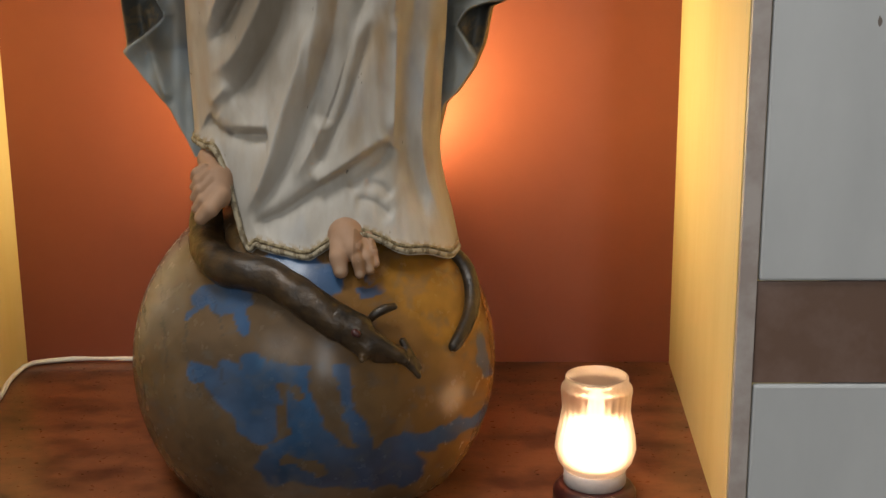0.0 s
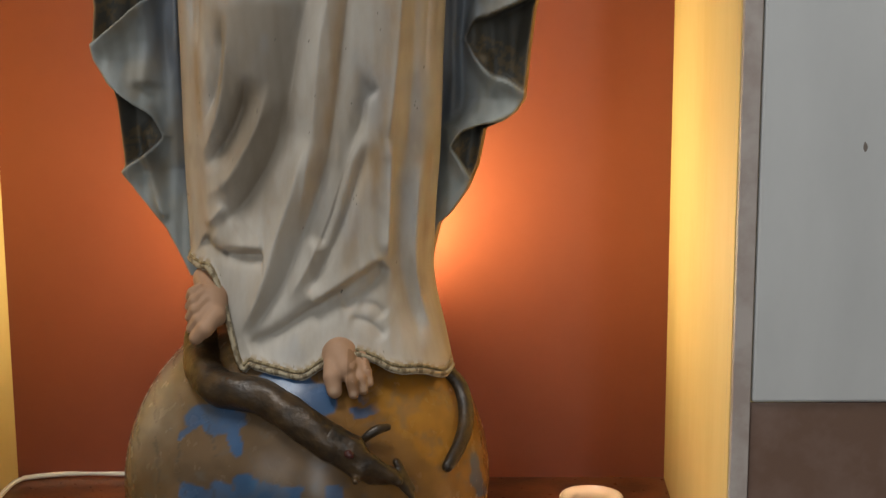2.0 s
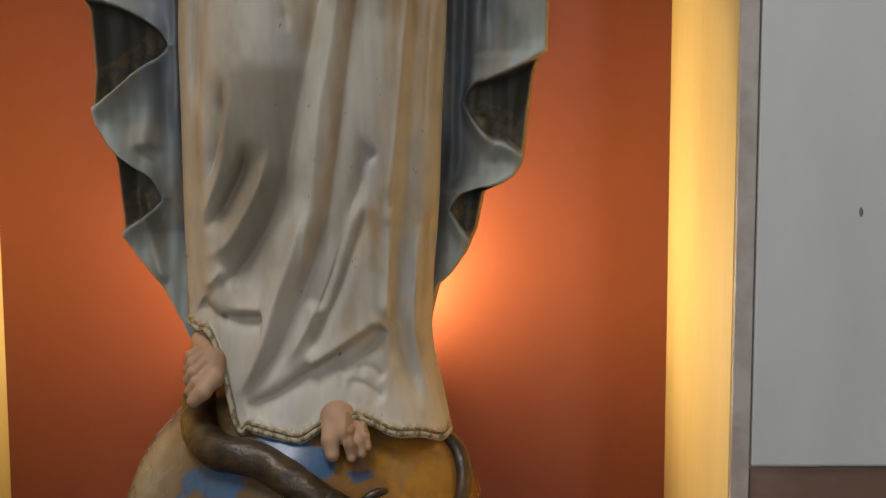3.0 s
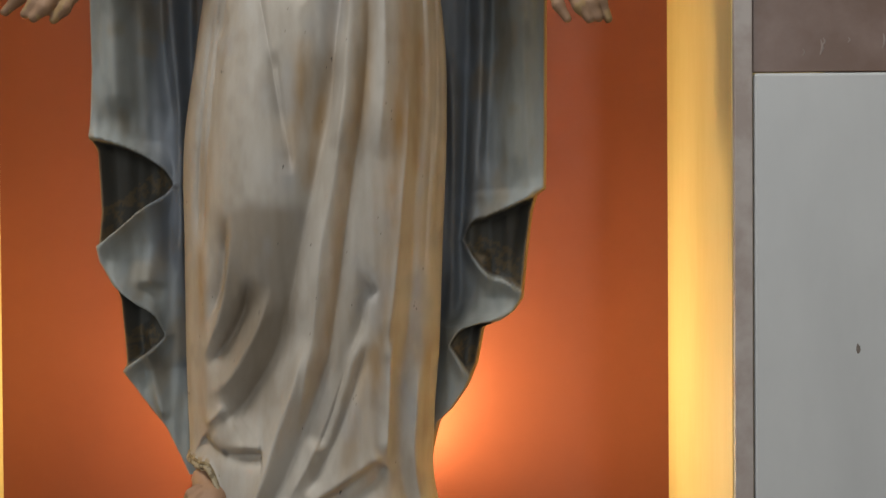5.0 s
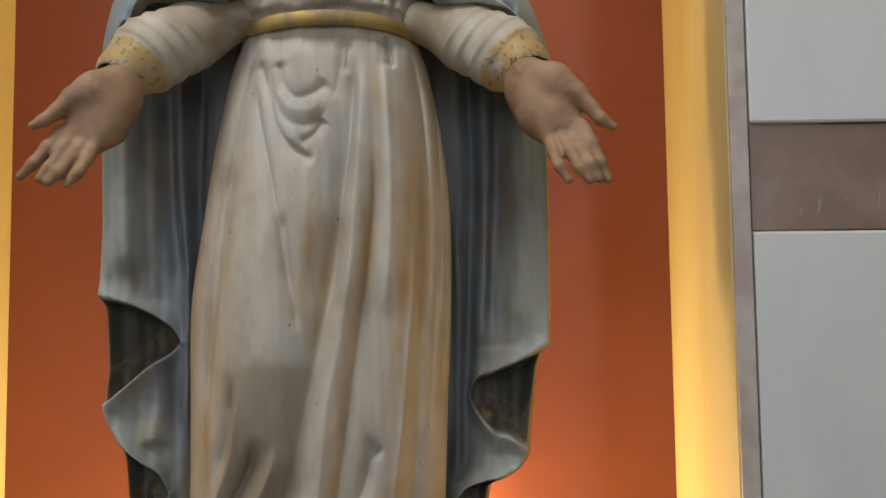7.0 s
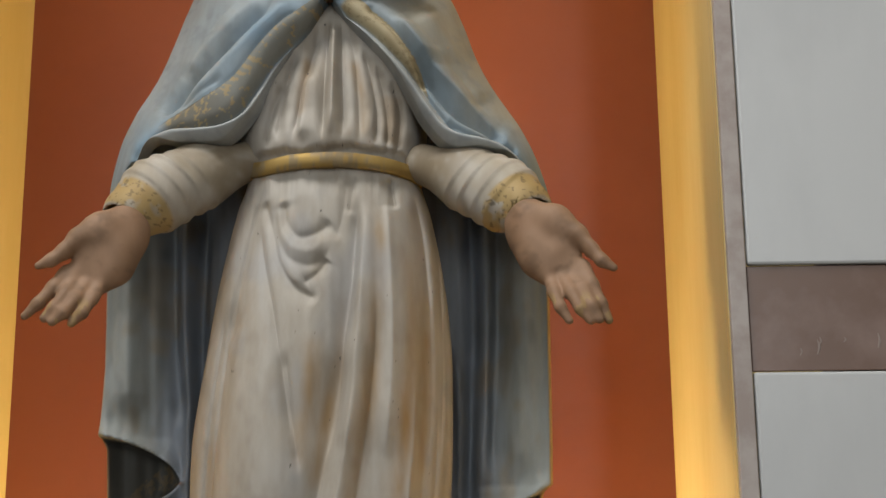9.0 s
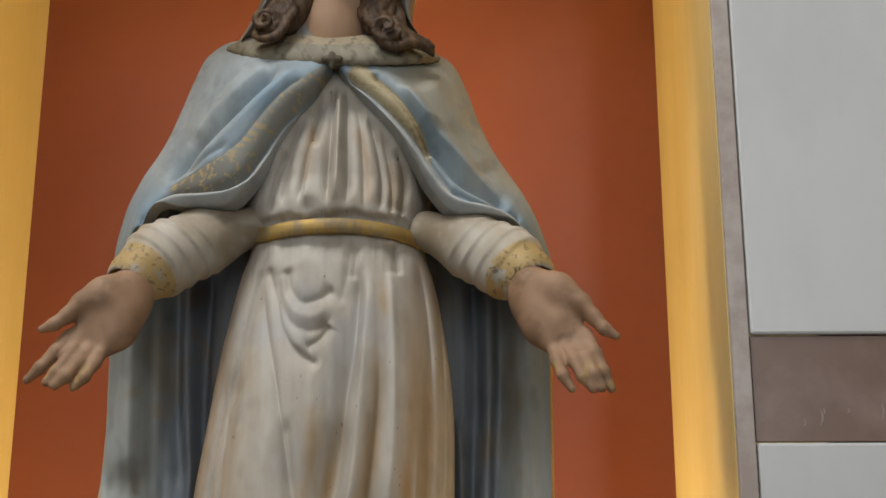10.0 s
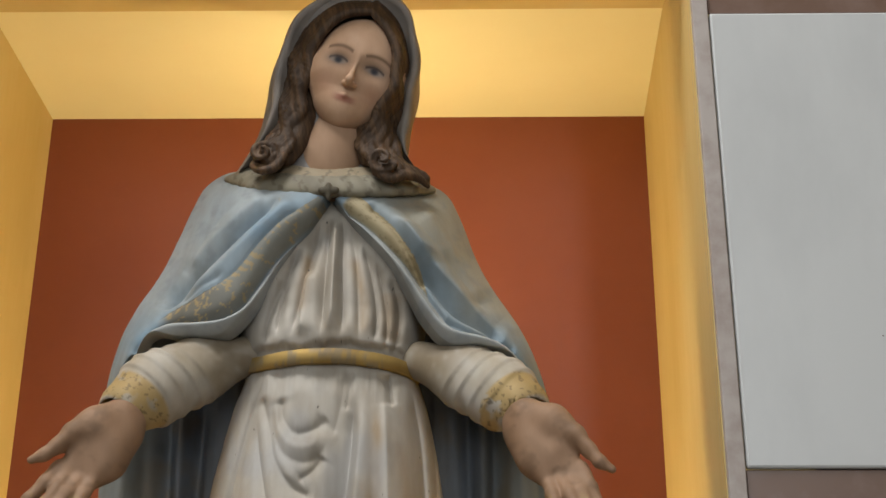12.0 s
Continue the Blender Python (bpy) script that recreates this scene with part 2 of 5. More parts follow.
back = tagged(block("niche_back_wall", -0.46, 0.46, BACK, 0.5, 0.94, 2.43, M_ORANGE), "burnt orange painted back wall of the niche", "wall", kind="structure")
FRONT = -0.05
for outline in ([(0.382, FRONT), (0.46, FRONT), (0.46, BACK), (0.41, BACK)], [(-0.392, FRONT), (-0.4165, BACK), (-0.46, BACK), (-0.46, FRONT)]):
    tagged(prism("niche_side_wall", outline, 0.94, 2.43, M_CREAM), "cream painted side wall of the niche", "wall", kind="structure")
tagged(prism("niche_ceiling", [(-0.404, 0.148), (0.393, 0.148), (0.41, BACK), (-0.4165, BACK)], TOP_Z, 2.43, M_CREAM_LIT), "cream painted ceiling of the niche", "ceiling", kind="structure")
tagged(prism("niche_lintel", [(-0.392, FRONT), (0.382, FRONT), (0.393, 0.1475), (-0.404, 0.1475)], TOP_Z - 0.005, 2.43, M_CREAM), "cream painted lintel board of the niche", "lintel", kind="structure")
tagged(prism("niche_floor", [(-0.3918, FRONT - 0.02), (0.3818, FRONT - 0.02), (0.4097, BACK), (-0.4162, BACK)], 0.955, FLOOR_Z, M_MARBLE), "red-brown veined marble floor of the niche", "floor", kind="structure")
for x0, x1 in ((0.383, 0.3985), (-0.4085, -0.393)):
    tagged(block("niche_jamb", x0, x1, FRONT - 0.006, FRONT + 0.019, 0.0, 4.2, M_JAMB, 0.001), "narrow grey-beige stone jamb strip", "trim", kind="structure")

# ---- statue: one mesh gathered from lofted and sculpted shells ----
S_VERTS, S_FACES, S_PAINT, S_COUNT = [], [], [], [0]
ROBE, OCHRE, ROBE_BROWN = (0.44, 0.405, 0.355), (0.33, 0.20, 0.075), (0.17, 0.13, 0.085)
CAPE, CAPE_DARK, CAPE_PALE = (0.19, 0.27, 0.34), (0.15, 0.17, 0.21), (0.36, 0.38, 0.37)
LINING, GOLD, SKIN, HAIR, VEIL = (0.07, 0.068, 0.06), (0.40, 0.27, 0.09), (0.37, 0.225, 0.14), (0.055, 0.032, 0.018), (0.27, 0.25, 0.24)


def gather(verts, faces, paint):
    verts = np.asarray(verts, float)
    paint = np.asarray(paint, float)
    if paint.ndim == 1:
        paint = np.tile(paint, (len(verts), 1))
    if paint.shape[1] == 3:
        paint = np.c_[paint, np.zeros(len(paint))]
    base = S_COUNT[0]
    S_VERTS.append(verts)
    S_PAINT.append(paint)
    S_FACES.extend([[i + base for i in f] for f in (faces.tolist() if hasattr(faces, "tolist") else faces)])
    S_COUNT[0] += len(verts)


def blend_paint(a, b, f):
    f = np.asarray(f)[..., None]
    return np.asarray(a) * (1 - f) + np.asarray(b) * f


def wobble(x, z, sx, sz, seed=0.0):
    """Smooth noise of two layers over a plane."""
    u, w = x * sx + seed, z * sz + 1.7 * seed
    return 0.5 * np.sin(u + 1.3 * np.sin(w)) + 0.3 * np.sin(2.3 * u - 0.7 * w + 2) + 0.2 * np.sin(4.1 * u + 1.9 * w + 5)


LATTICE = np.random.RandomState(11).rand(64, 64)


def grain(x, z, scale, seed=0):
    """Uneven noise from 0 to 1 over a plane."""
    total, weight = 0.0, 0.0
    for k, w in ((1, 0.5), (2.17, 0.3), (4.3, 0.2)):
        u, v = x * scale * k + 17 * seed + 100, z * scale * k + 9 * seed + 100
        i, j = np.floor(u).astype(int), np.floor(v).astype(int)
        a, b = u - i, v - j
        a, b = a * a * (3 - 2 * a), b * b * (3 - 2 * b)
        g = lambda p, q: LATTICE[(i + p) % 64, (j + q) % 64]
        total = total + w * ((g(0, 0) * (1 - a) + g(1, 0) * a) * (1 - b) + (g(0, 1) * (1 - a) + g(1, 1) * a) * b)
        weight += w
    return total / weight


def away_signed(x, z, line):
    """Signed distance to a smooth line (positive on its +x side when it runs down) and the share of its length."""
    p = spline([(a, b, 0) for a, b in line], 4 * len(line))[:, :2]
    best, at, side = np.full(x.shape, 9.0), np.zeros(x.shape), np.ones(x.shape)
    n = len(p) - 1
    for i in range(n):
        a, d = p[i], p[i + 1] - p[i]
        raw = ((x - a[0]) * d[0] + (z - a[1]) * d[1]) / max(d @ d, 1e-12)
        t = np.clip(raw, 0, 1)
        r = np.hypot(x - a[0] - t * d[0], z - a[1] - t * d[1])
        s = np.where((z - a[1]) * d[0] - (x - a[0]) * d[1] >= 0, 1.0, -1.0)
        near = r < best
        best, at, side = np.where(near, r, best), np.where(near, (i + t) / n, at), np.where(near, s, side)
    return best * side, at


def fold(x, z, line, left, right, depth, fade=0.18):
    """A cloth fold along a line: a cusp whose two flanks fall off over their own widths (negative depth: valley)."""
    reach = 5 * max(left, right)
    lx, lz = [q[0] for q in line], [q[1] for q in line]
    sel = (x > min(lx) - reach) & (x < max(lx) + reach) & (z > min(lz) - reach) & (z < max(lz) + reach)
    out = np.zeros_like(x)
    if not sel.any():
        return out
    r, s = away_signed(x[sel], z[sel], line)
    w = np.where(r > 0, right, left)
    a = np.abs(r) / w
    out[sel] = depth * np.exp(-(np.sqrt(a * a + 0.06) - 0.245)) * smoothstep(0, fade, s) * smoothstep(0, fade, 1 - s)
    return out


def robe_folds(x, z):
    d = np.zeros_like(x)

    def f(line, left, right, depth, fade=0.18):
        nonlocal d
        d = d + fold(x, z, line, left, right, depth, fade)

    # long folds of the skirt
    f([(0.053, 1.875), (0.051, 1.831), (0.048, 1.783), (0.042, 1.735), (0.037, 1.688), (0.029, 1.622)], 0.0110, 0.0044, -0.0143)
    f([(0.042, 1.730), (0.037, 1.694), (0.029, 1.643), (0.021, 1.602), (0.012, 1.562), (0.003, 1.516), (-0.005, 1.470), (-0.015, 1.419)], 0.0121, 0.0066, -0.0155)
    f([(0.060, 1.881), (0.059, 1.826), (0.056, 1.761), (0.052, 1.699), (0.045, 1.622)], 0.0066, 0.0110, 0.0077)
    f([(0.054, 1.704), (0.046, 1.643), (0.038, 1.592), (0.028, 1.541), (0.023, 1.490), (0.014, 1.429), (0.003, 1.358)], 0.0066, 0.0110, 0.0077)
    f([(-0.044, 1.859), (-0.037, 1.815), (-0.026, 1.767), (-0.017, 1.720), (-0.010, 1.678), (-0.003, 1.627)], 0.0066, 0.0033, -0.0056)
    f([(-0.012, 1.725), (-0.007, 1.684), (-0.003, 1.649), (0.003, 1.608)], 0.0066, 0.0033, -0.0044)
    f([(-0.037, 1.895), (-0.046, 1.867), (-0.054, 1.828), (-0.062, 1.779), (-0.067, 1.721)], 0.0044, 0.0077, -0.0077)
    f([(-0.065, 1.790), (-0.070, 1.738), (-0.074, 1.686), (-0.079, 1.634), (-0.083, 1.583), (-0.086, 1.531)], 0.0044, 0.0066, -0.0088)
    f([(-0.073, 1.779), (-0.080, 1.717), (-0.086, 1.655), (-0.090, 1.593), (-0.091, 1.542)], 0.0033, 0.0055, -0.0056)
    f([(0.083, 1.897), (0.085, 1.878), (0.088, 1.861)], 0.0055, 0.0028, -0.0088)
    f([(0.079, 1.886), (0.084, 1.826), (0.087, 1.751), (0.085, 1.678), (0.081, 1.617)], 0.0066, 0.0099, 0.0066)
    f([(0.103, 1.893), (0.112, 1.850), (0.118, 1.795), (0.121, 1.736), (0.121, 1.679), (0.117, 1.618)], 0.0066, 0.0039, -0.0121)
    f([(0.115, 1.888), (0.125, 1.844), (0.130, 1.791), (0.132, 1.722), (0.129, 1.618)], 0.0055, 0.0033, -0.0111)
    f([(0.118, 1.788), (0.118, 1.705), (0.115, 1.638), (0.111, 1.581), (0.109, 1.530), (0.105, 1.479), (0.099, 1.428), (0.093, 1.356)], 0.0055, 0.0099, -0.0143)
    f([(0.127, 1.788), (0.128, 1.705), (0.126, 1.633), (0.122, 1.571), (0.119, 1.509)], 0.0033, 0.0044, -0.0066)
    f([(0.134, 1.777), (0.136, 1.705), (0.135, 1.628), (0.131, 1.571), (0.128, 1.499)], 0.0033, 0.0044, -0.0066)
    f([(0.107, 1.704), (0.106, 1.643), (0.101, 1.586), (0.097, 1.536), (0.091, 1.485), (0.085, 1.434)], 0.0055, 0.0044, 0.0066)
    f([(0.073, 1.786), (0.070, 1.714), (0.064, 1.653), (0.056, 1.602), (0.049, 1.551), (0.042, 1.500), (0.034, 1.449), (0.024, 1.399)], 0.0044, 0.0088, -0.0066)
    f([(0.081, 1.506), (0.070, 1.500), (0.063, 1.477), (0.054, 1.452), (0.045, 1.424), (0.035, 1.391), (0.022, 1.359)], 0.0099, 0.0033, -0.0099, 0.08)
    # swags below the belt
    f([(-0.039, 1.874), (-0.029, 1.840), (-0.018, 1.802), (-0.004, 1.782), (0.019, 1.769)], 0.0063, 0.0037, -0.0062, 0.08)
    f([(-0.019, 1.870), (-0.014, 1.845), (-0.002, 1.832), (0.014, 1.836), (0.028, 1.849)], 0.0063, 0.0050, -0.0056, 0.1)
    f([(-0.029, 1.870), (-0.022, 1.831), (-0.009, 1.809), (0.007, 1.803), (0.022, 1.811), (0.029, 1.828)], 0.0050, 0.0063, -0.0037)
    f([(0.003, 1.787), (0.015, 1.795), (0.025, 1.810)], 0.0050, 0.0037, -0.0050, 0.1)
    f([(-0.025, 1.870), (-0.019, 1.837), (-0.006, 1.821), (0.010, 1.818), (0.026, 1.832)], 0.0075, 0.0075, 0.0031)
    f([(-0.032, 1.853), (-0.023, 1.815), (-0.011, 1.794), (0.005, 1.783)], 0.0063, 0.0063, 0.0025)
    f([(0.042, 1.892), (0.039, 1.859), (0.032, 1.826)], 0.0075, 0.0050, -0.0031)
    f([(0.050, 1.897), (0.047, 1.875), (0.044, 1.853)], 0.0037, 0.0037, -0.0031)
    # folds drawn to the lifted foot
    f([(-0.058, 1.577), (-0.060, 1.547), (-0.064, 1.516), (-0.072, 1.491), (-0.085, 1.470)], 0.0066, 0.0033, -0.0101, 0.34)
    f([(-0.053, 1.583), (-0.053, 1.552), (-0.059, 1.516), (-0.067, 1.481), (-0.079, 1.455), (-0.089, 1.437)], 0.0044, 0.0066, 0.0101, 0.34)
    f([(-0.036, 1.521), (-0.048, 1.480), (-0.064, 1.454), (-0.085, 1.429)], 0.0044, 0.0132, -0.0134, 0.34)
    f([(-0.016, 1.516), (-0.029, 1.473), (-0.044, 1.446), (-0.061, 1.421), (-0.088, 1.403)], 0.0066, 0.0088, 0.0101, 0.34)
    f([(-0.005, 1.495), (-0.016, 1.450), (-0.034, 1.417), (-0.058, 1.389), (-0.080, 1.378)], 0.0055, 0.0143, -0.0145, 0.34)
    f([(-0.061, 1.400), (-0.073, 1.389), (-0.085, 1.378)], 0.0044, 0.0044, 0.0067, 0.34)
    f([(-0.088, 1.368), (-0.074, 1.358), (-0.054, 1.354), (-0.026, 1.355)], 0.0066, 0.0033, -0.0112, 0.06)
    f([(-0.077, 1.373), (-0.064, 1.365), (-0.043, 1.363), (-0.026, 1.363)], 0.0055, 0.0055, 0.0052, 0.1)
    # fall of the hem
    f([(0.015, 1.465), (0.003, 1.420), (-0.013, 1.376), (-0.028, 1.330), (-0.044, 1.294), (-0.054, 1.277)], 0.0066, 0.0110, 0.0117)
    f([(0.035, 1.455), (0.022, 1.410), (0.007, 1.370), (-0.009, 1.330), (-0.029, 1.299), (-0.047, 1.275)], 0.0088, 0.0066, -0.0107)
    f([(0.060, 1.469), (0.045, 1.425), (0.029, 1.380), (0.010, 1.340), (-0.009, 1.309)], 0.0055, 0.0066, 0.0059)
    f([(0.069, 1.459), (0.056, 1.415), (0.044, 1.380), (0.027, 1.345), (0.008, 1.314)], 0.0066, 0.0044, -0.0078)
    f([(0.083, 1.347), (0.063, 1.334), (0.039, 1.318), (0.013, 1.303), (-0.017, 1.284), (-0.045, 1.272)], 0.0044, 0.0132, -0.0117, 0.08)
    f([(0.082, 1.352), (0.057, 1.338), (0.034, 1.324), (0.012, 1.311)], 0.0066, 0.0044, 0.0059, 0.1)
    f([(0.083, 1.344), (0.069, 1.324), (0.053, 1.313), (0.042, 1.307)], 0.0044, 0.0055, -0.0068, 0.1)
    f([(0.048, 1.297), (0.066, 1.292), (0.084, 1.276)], 0.0055, 0.0044, -0.0049, 0.2)
    f([(0.056, 1.310), (0.073, 1.306), (0.083, 1.295)], 0.0044, 0.0044, -0.0049, 0.2)
    f([(0.091, 1.464), (0.089, 1.420), (0.087, 1.380), (0.085, 1.344)], 0.0044, 0.0044, 0.0098)
    f([(0.100, 1.469), (0.097, 1.420), (0.094, 1.375), (0.096, 1.334), (0.104, 1.298), (0.119, 1.259)], 0.0066, 0.0110, -0.0156)
    f([(0.115, 1.444), (0.112, 1.390), (0.110, 1.345), (0.116, 1.303), (0.130, 1.262)], 0.0055, 0.0077, 0.0087)
    f([(0.125, 1.454), (0.122, 1.394), (0.120, 1.348), (0.123, 1.312)], 0.0044, 0.0033, -0.0068)
    # gathers of the bodice
    f([(0.012, 2.057), (0.008, 2.027), (-0.001, 1.985), (-0.008, 1.944), (-0.012, 1.926)], 0.0044, 0.0066, -0.0118)
    f([(-0.008, 2.027), (-0.018, 1.991), (-0.024, 1.955), (-0.027, 1.927)], 0.0044, 0.0055, -0.0091)
    f([(-0.022, 1.991), (-0.035, 1.955), (-0.040, 1.923)], 0.0044, 0.0055, -0.0091)
    f([(0.021, 2.066), (0.020, 2.014), (0.019, 1.967), (0.018, 1.926)], 0.0055, 0.0033, -0.0132)
    f([(0.027, 2.063), (0.028, 2.014), (0.028, 1.967), (0.027, 1.932)], 0.0055, 0.0055, 0.0091)
    f([(0.034, 2.063), (0.036, 2.014), (0.038, 1.967), (0.038, 1.926)], 0.0033, 0.0055, -0.0118)
    f([(0.040, 2.057), (0.049, 2.014), (0.053, 1.967), (0.055, 1.923)], 0.0044, 0.0066, -0.0091)
    f([(0.055, 2.032), (0.066, 1.990), (0.071, 1.949), (0.069, 1.921)], 0.0033, 0.0055, -0.0118)
    f([(0.069, 2.014), (0.077, 1.978), (0.081, 1.943), (0.079, 1.919)], 0.0033, 0.0044, -0.0091)
    f([(0.084, 1.996), (0.092, 1.967), (0.091, 1.938), (0.088, 1.918)], 0.0044, 0.0044, -0.0105)
    f([(0.004, 2.003), (-0.002, 1.961), (-0.002, 1.926)], 0.0044, 0.0044, 0.0067)
    # the bodice bags over the belt in scallops, the skirt is gathered below it
    lip = 1.9165 + 0.010 * grain(x, z * 0.2, 55, 12)
    d += 0.008 * smoothstep(lip - 0.003, lip + 0.003, z) * smoothstep(1.965, 1.935, z)
    d += 0.0035 * (grain(x, z * 0.1, 90, 14) - 0.5) * smoothstep(1.85, 1.90, z) * smoothstep(1.93, 1.91, z)
    d += 0.0006 * wobble(x, z, 160, 14)
    return d


def build_robe():
    # columns even across the front, few behind
    nf, nb, nv = 470, 90, 460
    nu = nf + nb
    u = np.linspace(-1, 1, nf)
    u = 0.65 * u + 0.35 * np.sin(u * np.pi / 2)
    a = np.concatenate([2 * np.pi - np.arccos(np.clip(np.sign(u) * np.abs(u) ** (1 / 0.85), -1, 1)), np.linspace(2 * np.pi, 3 * np.pi, nb + 2)[1:-1]])
    hem = [(-0.13, 1.34), (-0.092, 1.337), (-0.074, 1.33), (-0.064, 1.301), (-0.058, 1.260), (-0.044, 1.253), (-0.018, 1.247), (0.003, 1.244), (0.019, 1.252), (0.04, 1.263),
           (0.066, 1.260), (0.087, 1.247), (0.114, 1.240), (0.134, 1.229), (0.15, 1.233)]
    sgn = lambda v, p: np.sign(v) * np.abs(v) ** p
    ca, sa = sgn(np.cos(a), 0.85), sgn(np.sin(a), 0.85)
    left = [(1.22, -0.10), (1.32, -0.110), (1.41, -0.114), (1.54, -0.115), (1.65, -0.114), (1.72, -0.104), (1.80, -0.092), (1.87, -0.077), (1.912, -0.066), (1.95, -0.074), (2.0, -0.082), (2.06, -0.07), (2.11, -0.03)]
    right = [(1.22, 0.146), (1.26, 0.138), (1.318, 0.126), (1.374, 0.127), (1.44, 0.132), (1.54, 0.136), (1.66, 0.141), (1.745, 0.140), (1.80, 0.134), (1.87, 0.121), (1.912, 0.110), (1.95, 0.116), (2.0, 0.12), (2.06, 0.10), (2.11, 0.07)]
    front = [(1.22, 0.003), (1.32, 0.020), (1.45, 0.022), (1.60, 0.016), (1.75, 0.020), (1.87, 0.038), (1.912, 0.046), (1.95, 0.036), (2.0, 0.038), (2.06, 0.058), (2.11, 0.078)]
    v = np.linspace(0, 1, nv)[None]
    x0 = (0.014 + 0.125 * ca)[:, None]
    bottom = curve(hem, x0) * (sa[:, None] <= 0.2) + 1.25 * (sa[:, None] > 0.2)
    z = bottom + (2.11 - bottom) * v
    xl, xr, yf = curve(left, z), curve(right, z), curve(front, z)
    x = (xl + xr) / 2 + (xr - xl) / 2 * ca[:, None]
    y = 0.13 + np.where(sa[:, None] < 0, (0.13 - yf) * sa[:, None], 0.07 * sa[:, None])
    d = robe_folds(x, z)
    face = smoothstep(0.02, 0.34, -sa)[:, None]
    # thigh of the advanced leg
    d = d + 0.014 * np.exp(-(((x + 0.035) / 0.04) ** 2) - ((z - 1.62) / 0.13) ** 2)
    d = d * (1 - 0.9 * np.exp(-(((x + 0.066) / 0.016) ** 2) - ((z - 1.368) / 0.020) ** 2))
    d = 0.020 * np.tanh(1.1 * d / 0.020)
    y = y - d * face
    # flared lip and roll along the hem
    lip = np.exp(-(((z - bottom) / 0.010) ** 2))
    y = y - 0.006 * lip * face
    paint = blend_paint(ROBE, ROBE, np.zeros_like(x))
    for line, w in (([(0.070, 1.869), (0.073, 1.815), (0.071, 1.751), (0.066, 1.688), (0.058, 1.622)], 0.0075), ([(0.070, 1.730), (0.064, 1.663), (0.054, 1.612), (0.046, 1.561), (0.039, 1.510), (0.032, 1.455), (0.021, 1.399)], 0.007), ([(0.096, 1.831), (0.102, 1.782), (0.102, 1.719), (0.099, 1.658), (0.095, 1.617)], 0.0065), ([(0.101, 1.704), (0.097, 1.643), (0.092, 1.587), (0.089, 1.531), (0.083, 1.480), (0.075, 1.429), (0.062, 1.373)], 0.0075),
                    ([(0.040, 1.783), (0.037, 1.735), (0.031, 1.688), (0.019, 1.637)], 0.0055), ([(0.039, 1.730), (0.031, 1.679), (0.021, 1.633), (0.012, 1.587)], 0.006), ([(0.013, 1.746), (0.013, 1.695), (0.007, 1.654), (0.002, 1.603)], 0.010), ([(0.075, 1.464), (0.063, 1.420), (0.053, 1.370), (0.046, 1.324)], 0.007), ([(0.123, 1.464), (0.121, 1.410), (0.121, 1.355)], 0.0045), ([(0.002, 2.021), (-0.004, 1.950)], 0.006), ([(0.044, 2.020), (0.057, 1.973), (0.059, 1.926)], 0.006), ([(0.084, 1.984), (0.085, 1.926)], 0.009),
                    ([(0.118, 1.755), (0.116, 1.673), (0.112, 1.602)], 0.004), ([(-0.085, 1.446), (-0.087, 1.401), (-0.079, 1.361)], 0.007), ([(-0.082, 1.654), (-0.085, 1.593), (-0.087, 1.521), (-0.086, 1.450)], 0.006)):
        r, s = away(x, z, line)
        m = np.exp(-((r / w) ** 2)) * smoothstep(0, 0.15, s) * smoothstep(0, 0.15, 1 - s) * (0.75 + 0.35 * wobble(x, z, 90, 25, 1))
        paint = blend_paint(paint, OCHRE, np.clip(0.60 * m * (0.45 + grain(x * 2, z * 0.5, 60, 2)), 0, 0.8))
    # browner patch over the knee with a level upper edge
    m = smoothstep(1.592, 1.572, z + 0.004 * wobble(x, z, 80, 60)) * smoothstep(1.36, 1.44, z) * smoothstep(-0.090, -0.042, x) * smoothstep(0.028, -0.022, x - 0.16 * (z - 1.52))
    paint = blend_paint(paint, ROBE_BROWN, 0.65 * m)
    paint = blend_paint(paint, (0.25, 0.21, 0.16), 0.30 * smoothstep(0.50, 0.75, grain(x * 2, z, 22, 3)))
    paint = blend_paint(paint, (0.30, 0.31, 0.33), 0.4 * smoothstep(0.55, 0.8, grain(x * 2, z, 12, 5)))
    paint = blend_paint(paint, (0.05, 0.045, 0.04), 0.85 * (grain(x, z * 0.6, 210, 7) > 0.872))
    r = np.abs(z - bottom - 0.006)
    gold = smoothstep(0.007, 0.003, r) * (0.5 + 0.5 * np.sin(x * 700 + 3 * np.sin(z * 300)) > 0.35)
    paint = blend_paint(paint, (0.33, 0.25, 0.14), 0.8 * gold)
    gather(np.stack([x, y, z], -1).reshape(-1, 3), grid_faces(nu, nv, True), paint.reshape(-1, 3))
    # embroidered roll along the hem
    fr = np.nonzero(sa < -0.12)[0]
    roll = [(x[i, 1], y[i, 1] - 0.002, z[i, 1] + 0.002, 0.0024 + 0.0003 * math.sin(i * 1.9)) for i in fr[::3]]
    rv, rf = tube(roll, 8)
    gather(rv, rf, blend_paint((0.34, 0.29, 0.20), (0.10, 0.07, 0.035), (wobble(rv[:, 0], rv[:, 2], 500, 400, 2) > 0.1) * 0.8))
    roll = [(x[i, 4], y[i, 4] - 0.001, z[i, 4], 0.0018) for i in fr[::3]]
    rv, rf = tube(roll, 8)
    gather(rv, rf, blend_paint((0.30, 0.24, 0.14), (0.12, 0.085, 0.04), (wobble(rv[:, 0], rv[:, 2], 700, 500, 5) > 0.0) * 0.7))
    # underside
    ring = np.stack([x[:, 0], y[:, 0], z[:, 0]], -1)
    inner = ring * (0.5, 0.5, 1) + np.array((0.007, 0.065, 0.012))
